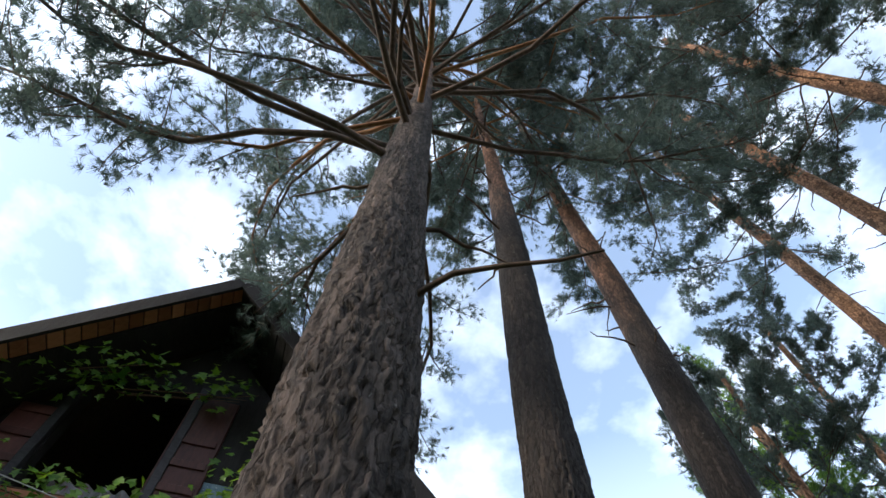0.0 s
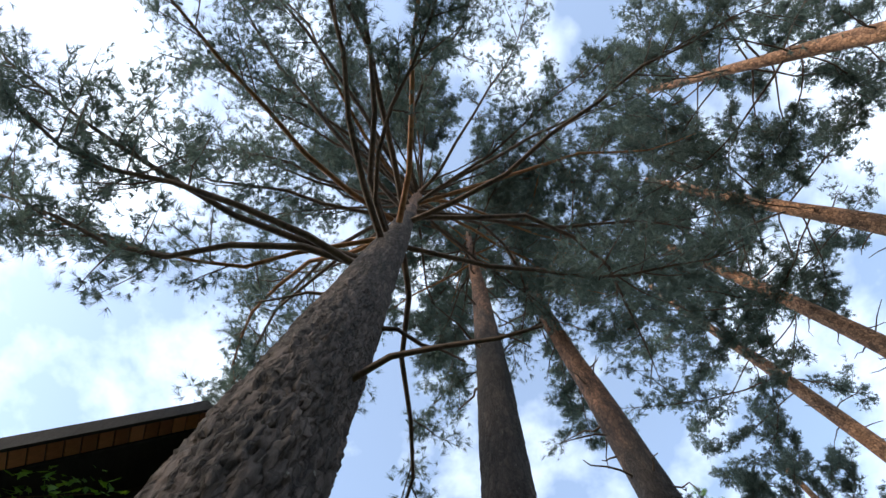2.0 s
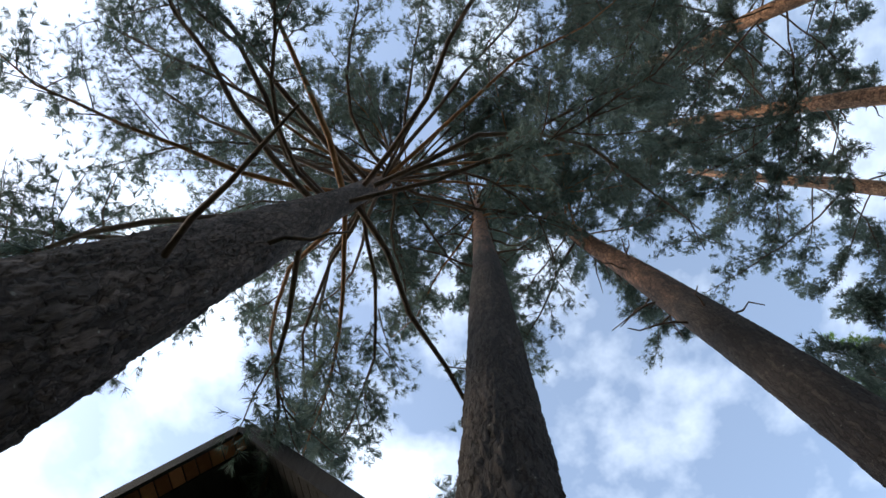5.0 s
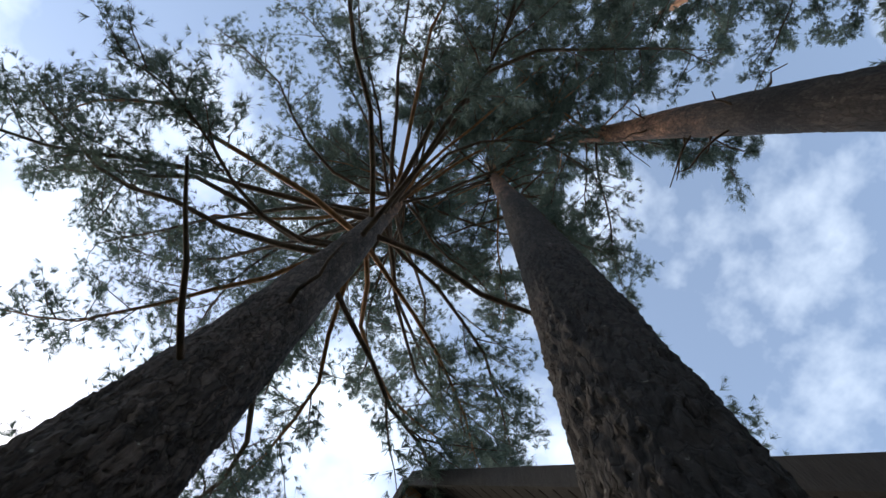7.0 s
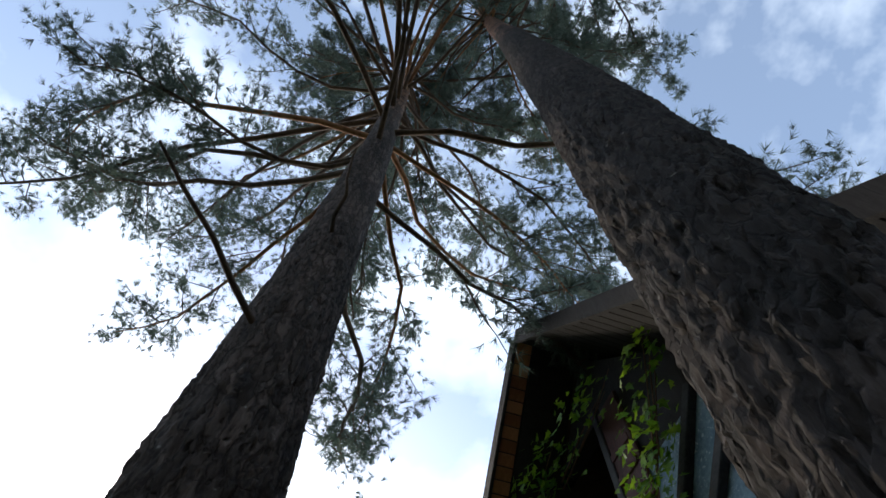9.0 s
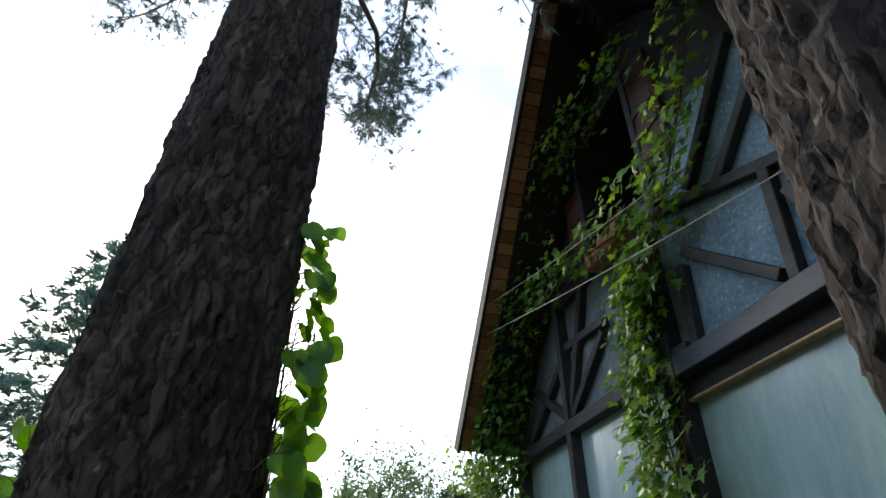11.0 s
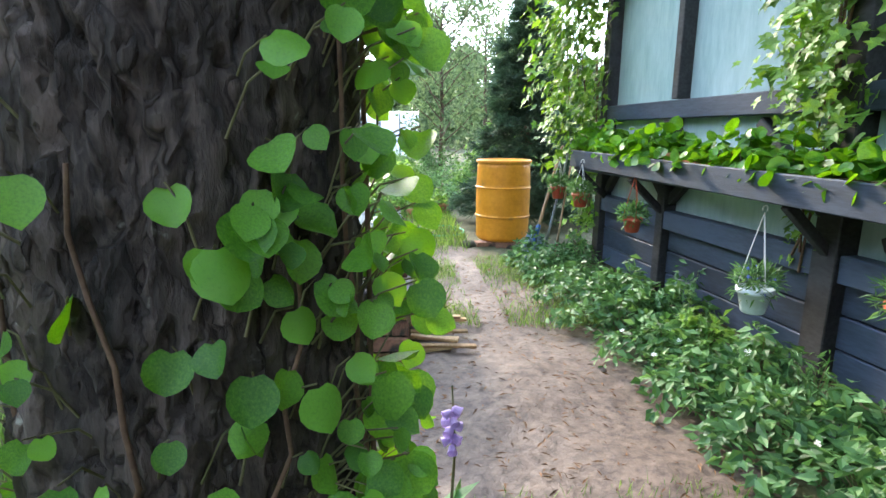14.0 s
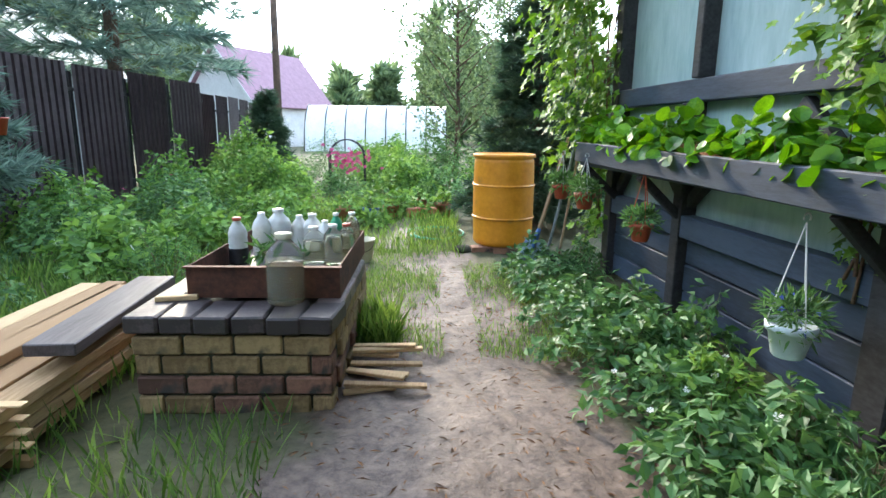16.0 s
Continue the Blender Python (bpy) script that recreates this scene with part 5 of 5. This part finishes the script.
foxglove(1.385, 1.12, 0.45)
dm = mesh_of("petals", *petals(13), PETAL_WHITE)
for x, y in ((0.93, 1.42), (1.04, 1.44)):
    t = thing("daisy", Matrix.Translation((x, y, 0)), "white daisy with yellow middle", "flower", "daisies")
    v, f = tube(np.array([[0, 0, 0], [0.01, 0, 0.1], [0, 0, 0.19]]), 0.002, 5)
    put("stem", mesh_of("stem", v, f, STEM, True), t)
    put("petals", dm, t, "", pose(0, 0, 0.19, 15, 10, 0) @ Matrix.Diagonal((0.03, 0.03, 0.03, 1)))
    part("middle", lathe([(0.009, 0.19), (0.008, 0.196), (0, 0.2)], 12), PETAL_YELLOW, t, "", True)

# ---- grass and litter ----


def grass_patch(x0, x1, y0, y1, n, h, seed, label):
    g = np.random.default_rng(seed)
    x, y = x0 + (x1 - x0) * g.random(n), y0 + (y1 - y0) * g.random(n)
    keep = np.sin(x * 5 + seed) + np.cos(y * 4.3) + 0.9 * g.normal(size=n) > -0.5
    x, y = x[keep], y[keep]
    n = len(x)
    P = np.stack([x, y, ground_height(x, y) - 0.004], -1)
    lean = g.normal(size=(n, 3)) * (0.45, 0.45, 0) + (0, 0, 1)
    v, f = scatter(BLADE, P, g.normal(size=(n, 3)) * (1, 1, 0.1), lean, h * (0.5 + 0.9 * g.random(n)))
    tagged(put("grass", mesh_of("grass", v, f, GRASS)), label, "grass", kind="stuff")


grass_patch(1.95, 2.75, 2.9, 5.0, 9000, 0.055, 1, "short worn grass beside the path")
grass_patch(1.15, 1.75, 2.9, 5.6, 7000, 0.06, 2, "short worn grass beside the path")
grass_patch(1.28, 1.5, 3.0, 3.6, 900, 0.17, 3, "tall grass tuft by the stove")
grass_patch(0.3, 1.15, 1.3, 2.3, 650, 0.12, 4, "long grass before the brick stove")
grass_patch(-4, 2.0, 5.2, 9.5, 26000, 0.13, 5, "unmown garden grass")
grass_patch(-3.5, 0.3, 1.0, 5.2, 16000, 0.16, 6, "unmown garden grass")
grass_patch(-2, 0.8, -2.5, 1.2, 9000, 0.09, 7, "thin grass under the pines")
grass_patch(1.2, 2.4, 0.3, 1.2, 1500, 0.05, 8, "thin grass at the edge of the path")
n = 3500
x, y = 1.0 + 1.9 * rng.random(n), -1.5 + 6.5 * rng.random(n)
P = np.stack([x, y, ground_height(x, y) + 0.006], -1)
v, f = scatter(NARROW_LEAF, P, unit(n) * (0.2, 0.2, 1) + (0, 0, 1), unit(n) * (1, 1, 0.05), 0.02 + 0.035 * rng.random(n))
tagged(put("needle_litter", mesh_of("needle_litter", v, f, LITTER)), "brown pine needles scattered on the path", "litter", kind="stuff")

# ---- the garden beyond ----
spec = [(-0.3, 4.3, .5, .5, .55, 0), (-0.9, 4.6, .6, .6, .7, 1), (-1.6, 5.2, .7, .6, .8, 0), (-0.6, 5.6, .6, .5, .6, 1), (0.2, 5.9, .6, .5, .5, 0), (-2.2, 6.2, .7, .7, .9, 1), (-1.3, 6.8, .8, .7, .9, 0),
        (-0.3, 7.2, .7, .6, .55, 1), (0.6, 7.9, .6, .5, .45, 0), (-1.9, 8.2, .8, .7, 1.1, 1), (-0.8, 8.8, .8, .7, 1.2, 1), (0.1, 9.8, .8, .6, .55, 0), (1.3, 9.3, .7, .6, 1.0, 1), (1.9, 9.0, .6, .6, .9, 0), (0.9, 10.8, .9, .8, 1.1, 1),
        (-1.7, 10.4, 1.0, .9, 1.4, 1), (-0.4, 12, 1.1, 1, 1.3, 0), (1.8, 12, 1.1, 1, 1.4, 0), (3.3, 10.5, 1.2, 1, 1.6, 1), (-2.3, 12.5, 1, 1, 1.2, 0), (0.6, 14, 1.3, 1, 1.2, 1), (-1.2, 3.4, .5, .5, .45, 0), (-0.9, 2.5, .45, .45, .35, 1), (-1.9, 3.9, .6, .6, .8, 0), (1.35, 7.7, .35, .35, .45, 1), (0.95, 7.0, .3, .3, .3, 1),
        (4.2, 8.2, 1.0, 1.0, 1.8, 0), (-2.9, 4.6, .6, .6, 1.0, 0), (-3.2, 2.6, .8, .8, 1.0, 1)]
for k, (x, y, rx, ry, h, kind) in enumerate(spec):
    leafy("garden_shrub", x, y, rx, ry, h, 0.085 if kind else 0.06, int(1300 * rx * ry / 0.36 * (0.6 + h * 0.5)), LEAF_PALE if kind else LEAF_DARK,
          "leafy green garden plant with broad leaves" if kind else "bushy dark green garden plant with fine leaves", "shrub", OVAL_LEAF if kind else NARROW_LEAF if k % 4 == 0 else OVAL_LEAF, 0.7, 300 + k, 0.0, "garden plants",
          (PETAL_WHITE, 5, 0.03) if k in (1, 7, 14) else (PINK, 6, 0.03) if k in (6, 23) else None)
for x, y, r, mt in ((0.62, 7.15, 0.13, CLAY), (1.15, 7.6, 0.11, CLAY), (1.85, 7.75, 0.12, CLAY), (1.5, 8.1, 0.13, CLAY), (0.9, 7.35, 0.11, BLUE)):
    t = thing("flower_pot", Matrix.Translation((x, y, 0)), "terracotta flower pot with a leafy plant" if mt is CLAY else "dark blue pot with a leafy plant", "flower pot", "pots at the path's end")
    part("pot", lathe([(0, 0), (r * 0.7, 0), (r * 0.92, r * 1.3), (r * 1.05, r * 1.32), (r * 1.05, r * 1.6), (r * 0.95, r * 1.6), (r * 0.9, r * 1.4), (0, r * 1.4)], 24), mt, t, "", True)
    leafy("potted_plant", x, y, 0.24, 0.24, 0.3, 0.075, 160, LEAF_PALE, "leafy plant growing in a pot", "plant", OVAL_LEAF, 0.7, int(x * 100), r * 1.38)
trough = part("clay_trough", box(-0.2, 0.2, -0.08, 0.08, 0, 0.15, 0.012), CLAY, None, "", False, pose(1.55, 7.55, 0, 0, 0, 8))
tagged(trough, "terracotta trough standing on the grass", "planter")
# arch with flowers
arch = thing("garden_arch", Matrix.Translation((0.22, 10.0, 0)), "dark metal garden arch with magenta flowers", "garden arch")
for yy in (-0.08, 0.08):
    a = np.linspace(0, math.pi, 15)
    pts = np.concatenate([[[0.3, yy, 0]], np.stack([0.3 * np.cos(a), 0 * a + yy, 0.68 + 0.3 * np.sin(a)], -1), [[-0.3, yy, 0]]])
    v, f = tube(pts, 0.012, 6)
    put("hoop", mesh_of("hoop", v, f, GREY_METAL, True), arch)
for k in range(7):
    a = math.pi * (k + 0.5) / 7
    part("bar", beam((0.3 * math.cos(a), -0.08, 0.68 + 0.3 * math.sin(a)), (0.3 * math.cos(a), 0.08, 0.68 + 0.3 * math.sin(a)), 0.012, 0.012, (0, 0, 1), 0), GREY_METAL, arch)
fm = mesh_of("flower", *petals(7), PINK)
for k in range(70):
    put("flower", fm, arch, "", Matrix.Translation((0.02 + 0.22 * rng.normal() * 0.8, -0.15 + 0.05 * rng.normal(), 0.66 + 0.09 * rng.normal())) @ pose(0, 0, 0, 70 + 20 * rng.normal(), 20 * rng.normal(), 0) @ Matrix.Diagonal((0.035, 0.035, 0.035, 1)))


# fence of corrugated sheets
def fence(x0, y0, x1, y1, h, label):
    L = math.hypot(x1 - x0, y1 - y0)
    t = thing("corrugated_fence", Matrix.Translation((x0, y0, 0)) @ Matrix.Rotation(math.atan2(y1 - y0, x1 - x0), 4, "Z"), label, "fence", kind="structure")
    w = 1.1
    n = int(L / w) + 1
    me = None
    bm = bmesh.new()
    prof = []
    for i in range(int(w / 0.115)):
        s = i * 0.115
        prof += [(s, 0), (s + 0.045, 0), (s + 0.058, 0.025), (s + 0.102, 0.025)]
    a = [bm.verts.new((s, d, 0.05)) for s, d in prof]
    b = [bm.verts.new((s, d, h)) for s, d in prof]
    for i in range(len(prof) - 1):
        bm.faces.new((a[i], a[i + 1], b[i + 1], b[i]))
    bmesh.ops.solidify(bm, geom=bm.faces[:], thickness=0.002)
    me = bpy.data.meshes.new("sheet")
    bm.to_mesh(me)
    bm.free()
    me.materials.append(FENCE)
    for i in range(n):
        put("sheet", me, t, "", Matrix.Translation((i * w, 0.003 * (i % 2), 0.02 * rng.normal())))
        part("post", box(i * w - 0.03, i * w + 0.03, 0.04, 0.1, 0, h - 0.1, 0.003), GREY_METAL, t)
    part("rail", box(0, n * w, 0.031, 0.06, h - 0.35, h - 0.3, 0.003), GREY_METAL, t)
    part("rail", box(0, n * w, 0.031, 0.06, 0.35, 0.4, 0.003), GREY_METAL, t)


fence(-3.5, 2.2, -2.65, 9.9, 1.95, "dark brown corrugated steel fence with upright ribs")
fence(-2.95, 11.0, -3.5, 17.0, 1.85, "dark brown corrugated steel fence running on")


# spruces: tiers of drooping branches
def spruce(x, y, h, r, label, seed, mat=SPRUCE, z0=0.15, per=16, tuft=0.13, droop=0.25, name="spruce_tree"):
    g = np.random.default_rng(seed)
    t = thing(name, Matrix.Translation((x, y, 0)), label, "tree")
    v, f = tube(np.array([[0, 0, -0.05], [0, 0.01, h * 0.5], [0.01, 0, h]]), np.array([0.03 * h / 2 + 0.02, 0.02 * h / 2, 0.008]), 10)
    put("trunk", mesh_of("trunk", v, f, LIMB, True), t)
    P, D, sticks = [], [], []
    k = 0
    z = z0
    while z < h * 0.98:
        L = r * (1 - z / h) ** 0.8 * (0.75 + 0.4 * g.random()) + 0.08
        az = k * 2.4 + 0.3 * g.normal()
        d = np.array([math.cos(az), math.sin(az), 0])
        s = np.linspace(0, 1, 6)[:, None]
        pts = np.array([0, 0, z]) + d * L * s + np.array([0, 0, 1.0]) * (L * (0.15 * s - droop * s ** 2))
        sticks.append((pts, np.linspace(0.012, 0.003, 6)))
        n = int(per * (3 + 10 * L))
        w = g.random(n) ** 0.7
        side = np.cross(d, (0, 0, 1.0))
        q = np.array([0, 0, z]) + d * L * w[:, None] + np.array([0, 0, 1.0]) * (L * (0.15 * w - droop * w ** 2))[:, None]
        q = q + side * (g.normal(size=n) * 0.22 * L * (1.1 - 0.6 * w))[:, None] + g.normal(size=(n, 3)) * 0.03
        P.append(q)
        D.append(d + side * g.normal(size=n)[:, None] * 0.8 + g.normal(size=(n, 3)) * 0.25)
        k += 1
        z += 0.022 + 0.02 * h * g.random() * 0.6
    P, D = np.concatenate(P), np.concatenate(D)
    v, f = scatter(TUFT_FAR, P, np.cross(D, unit(len(D))), D, tuft * (0.7 + 0.6 * g.random(len(D))))
    tagged(put("crown", mesh_of("crown", v, f, mat), t), kind="stuff")
    v, f = join([tube(p, r_, 4) for p, r_ in sticks])
    tagged(put("boughs", mesh_of("boughs", v, f, LIMB, True), t), kind="stuff")


spruce(2.95, 7.0, 3.0, 0.85, "dense dark green young spruce behind the barrel", 51, per=9)
spruce(-1.7, 12.0, 1.9, 0.5, "small dark spruce among the garden plants", 52, per=7)
spruce(-2.9, 5.0, 2.6, 1.25, "blue-green young pine with spreading boughs", 53, PALE_NEEDLE, 0.5, 6, 0.17, 0.1)
spruce(-4.4, 11.5, 9.5, 3.4, "tall conifer with layered boughs beyond the fence", 54, PALE_NEEDLE, 2.2, 1.6, 0.3, 0.15)
spruce(-7.5, 8.0, 8.0, 2.8, "tall conifer with layered boughs beyond the fence", 55, PALE_NEEDLE, 1.5, 1.6, 0.3, 0.15)
spruce(-7.0, 2.0, 7.0, 2.6, "tall conifer with layered boughs beyond the fence", 56, PALE_NEEDLE, 1.5, 1.6, 0.3, 0.15)
rp = thing("hanging_pot", Matrix.Translation((-1.55, 4.45, 1.22)), "small red pot hanging from a young pine", "flower pot")
part("pot", lathe([(0, -0.12), (0.06, -0.12), (0.085, 0), (0.095, 0.002), (0.09, 0.01), (0, 0)], 20), RED_POT, rp, "", True)
v, f = tube(np.array([[0, 0, 0], [0, 0, 0.25]]), 0.003, 5)
put("cord", mesh_of("cord", v, f, CORD), rp)


def broadleaf(x, y, h, r, label, seed, n=5200, mat=BIRCH_LEAF, size=0.1):
    g = np.random.default_rng(seed)
    t = thing("young_tree", Matrix.Translation((x, y, 0)), label, "tree")
    v, f = tube(np.array([[0, 0, -0.05], [0.04, 0.02, h * 0.35], [0, 0.05, h * 0.7], [0.05, 0, h * 0.97]]), np.array([0.05, 0.04, 0.022, 0.006]) * h / 4, 9)
    put("trunk", mesh_of("trunk", v, f, LIMB, True), t)
    P = []
    for k in range(26):
        z = h * (0.15 + 0.75 * (k / 26))
        az = k * 2.4 + g.normal() * 0.3
        L = r * (0.5 + 0.8 * math.sin(math.pi * (0.15 + 0.8 * k / 26))) * (0.7 + 0.4 * g.random())
        s = np.linspace(0, 1, 6)[:, None]
        pts = np.array([0.02, 0.02, z]) + np.array([math.cos(az), math.sin(az), 0]) * L * s + np.array([0, 0, 1]) * L * 0.7 * s + np.cumsum(g.normal(size=(6, 3)) * 0.03, 0)
        lv, lf = tube(pts, np.linspace(0.018, 0.004, 6), 5)
        put("limb", mesh_of("limb", lv, lf, LIMB, True), t)
        m = n // 26
        w = 0.25 + 0.75 * g.random(m)
        c = np.stack([np.interp(w, s[:, 0], pts[:, i]) for i in range(3)], -1)
        clump = g.normal(size=(5, 3)) * 0.22 * L
        P.append(c + clump[g.integers(5, size=m)] + g.normal(size=(m, 3)) * 0.10 * L)
    P = np.concatenate(P)
    v, f = scatter(OVAL_LEAF, P, unit(len(P), 0.4), unit(len(P), -0.3), size * (0.6 + 0.7 * g.random(len(P))))
    tagged(put("crown", mesh_of("crown", v, f, mat), t), kind="stuff")


broadleaf(2.2, 12.3, 4.6, 1.25, "slender young tree with light green leaves", 61)
broadleaf(3.6, 15.0, 5.0, 1.7, "bushy young tree with light green leaves", 62)
broadleaf(9.5, -6.0, 6.5, 2.6, "sunlit broad-leaved tree behind the pines", 63, 9000, LEAF_PALE, 0.14)
broadleaf(12.5, -10.0, 8.0, 3.2, "sunlit broad-leaved tree behind the pines", 64, 9000, LEAF_PALE, 0.16)
broadleaf(11.5, -2.0, 7.5, 2.0, "pale birch rising behind the house", 65, 6000, BIRCH_LEAF, 0.12)


# ---- buildings beyond the fence ----
def small_house(x, y, w, d, wall_h, ridge, turn, wall, roof, label):
    t = thing("neighbour_house", Matrix.Translation((x, y, 0)) @ Matrix.Rotation(radians(turn), 4, "Z"), label, "house", "houses beyond the fence", "structure")
    part("wall", box(-w / 2, w / 2, -d / 2, d / 2, 0, wall_h, 0.02), wall, t)
    bm = bmesh.new()
    fr = [bm.verts.new(p) for p in ((-w / 2, -d / 2 + 0.004, wall_h), (w / 2, -d / 2 + 0.004, wall_h), (0, -d / 2 + 0.004, ridge))]
    bk = [bm.verts.new(p) for p in ((-w / 2, d / 2 - 0.004, wall_h), (w / 2, d / 2 - 0.004, wall_h), (0, d / 2 - 0.004, ridge))]
    bm.faces.new(fr)
    bm.faces.new(bk[::-1])
    bm.faces.new((fr[0], bk[0], bk[1], fr[1]))
    part("gable", bm, wall, t)
    for s in (-1, 1):
        e = (s * (w / 2 + 0.3), wall_h - 0.3 * (ridge - wall_h) / (w / 2))
        bm = beam((e[0], 0, e[1]), (0, 0, ridge + 0.02), d + 0.6, 0.1, (s * (ridge - wall_h), 0, w / 2), 0.01)
        part("roof", bm, roof, t)
        part("barge_board", beam((e[0], -d / 2 - 0.33, e[1] + 0.06), (0, -d / 2 - 0.33, ridge + 0.08), 0.03, 0.16, (s * (ridge - wall_h), 0, w / 2), 0.004), HOUSE_WALL, t, "white barge board")
    for xx in (-w / 4, w / 4):
        wd = part("window", box(xx - 0.45, xx + 0.45, -d / 2 - 0.03, -d / 2 + 0.02, wall_h * 0.35, wall_h * 0.8, 0.01), GREY_METAL, t)
        part("frame", box(xx - 0.03, xx + 0.03, -d / 2 - 0.05, -d / 2 - 0.032, wall_h * 0.35, wall_h * 0.8, 0.004), HOUSE_WALL, wd)


small_house(-8.6, 14.5, 3.6, 5, 2.6, 3.9, 10, GREY_WOOD, GREY_WOOD, "grey weathered wooden house beyond the fence")
small_house(-8.8, 36, 5.0, 7, 2.6, 5.6, -25, HOUSE_WALL, HOUSE_ROOF, "white house with a mauve roof in the distance")
gh = thing("greenhouse_tunnel", Matrix.Translation((-1.2, 30, 0)), "pale film greenhouse tunnel in the distance", "greenhouse", kind="structure")
bm = bmesh.new()
arcp = [(math.cos(a) * 1.6, max(0.0, math.sin(a)) * 2.3) for a in np.linspace(0, math.pi, 14)]
ra = [[bm.verts.new((x, p[0], p[1])) for p in arcp] for x in np.linspace(-3.4, 3.6, 8)]
for a, b in zip(ra, ra[1:]):
    for i in range(13):
        bm.faces.new((a[i], a[i + 1], b[i + 1], b[i]))
bm.faces.new(ra[0])
bm.faces.new(ra[-1][::-1])
part("film", bm, FILM, gh, "", True)
for x in np.linspace(-3.4, 3.6, 8):
    v, f = tube(np.array([(x, p[0] * 1.01, p[1] * 1.01) for p in arcp]), 0.03, 5)
    put("hoop", mesh_of("hoop", v, f, GREY_METAL, True), gh)
pole = thing("utility_pole", Matrix.Translation((-3.7, 20.5, 0)), "weathered wooden utility pole", "pole")
part("shaft", lathe([(0, -0.2), (0.13, -0.2), (0.12, 4), (0.1, 9), (0, 9)], 14), LIMB, pole, "", True)
part("crossarm", box(-0.5, 0.5, -0.05, 0.05, 8.3, 8.4, 0.01), LIMB, pole)

# washing lines under the gable
for a, b in (((-0.6, 0.85, 3.98), (-0.3, -3.3, 3.10)), ((-0.6, 0.5, 4.2), (-0.3, -2.3, 3.74))):
    a, b = H @ Vector(a), H @ Vector(b)
    s = np.linspace(0, 1, 20)[:, None]
    pts = np.array(a) * (1 - s) + np.array(b) * s - np.array([0, 0, 1]) * 0.03 * 4 * s * (1 - s)
    v, f = tube(pts, 0.004, 5)
    tagged(put("washing_line", mesh_of("washing_line", v, f, WIRE, True)), "thin pale wire strung under the gable", "wire", "wires under the gable")

# ---- far woods ----
g = np.random.default_rng(99)
P, S = [], []
for k in range(230):
    a, d = g.random() * 6.283, 42 + 30 * g.random()
    h, r = 5 + 8 * g.random(), 1.6 + 1.6 * g.random()
    if abs(a - 1.72) < 0.16:
        h *= 0.55
    m = 95
    if math.sin(a) < 0.1 or math.cos(a) < -0.5:  # unseen closer, taller clumps, added to keep sky light off the trunks
        d, h, r, m = 25 + 22 * g.random(), 11 + 5 * g.random(), 2.6 + 1.4 * g.random(), 190
    zz = g.random(m)
    rad = r * (1 - 0.75 * zz) * np.sqrt(g.random(m))
    th = g.random(m) * 6.283
    P.append(np.stack([d * math.cos(a) + rad * np.cos(th), d * math.sin(a) + rad * np.sin(th), 0.3 + zz * h], -1))
P = np.concatenate(P)
D = unit(len(P), 0.3)
v, f = scatter(tuft_shape(11, 0.16, 1.2, 5), P, np.cross(D, unit(len(P))), D, 0.9 + 0.8 * g.random(len(P)))
tagged(put("far_woods", mesh_of("far_woods", v, f, BIRCH_LEAF)), "pale green woods along the horizon, with closer clumps added for shade", "woods", kind="stuff")
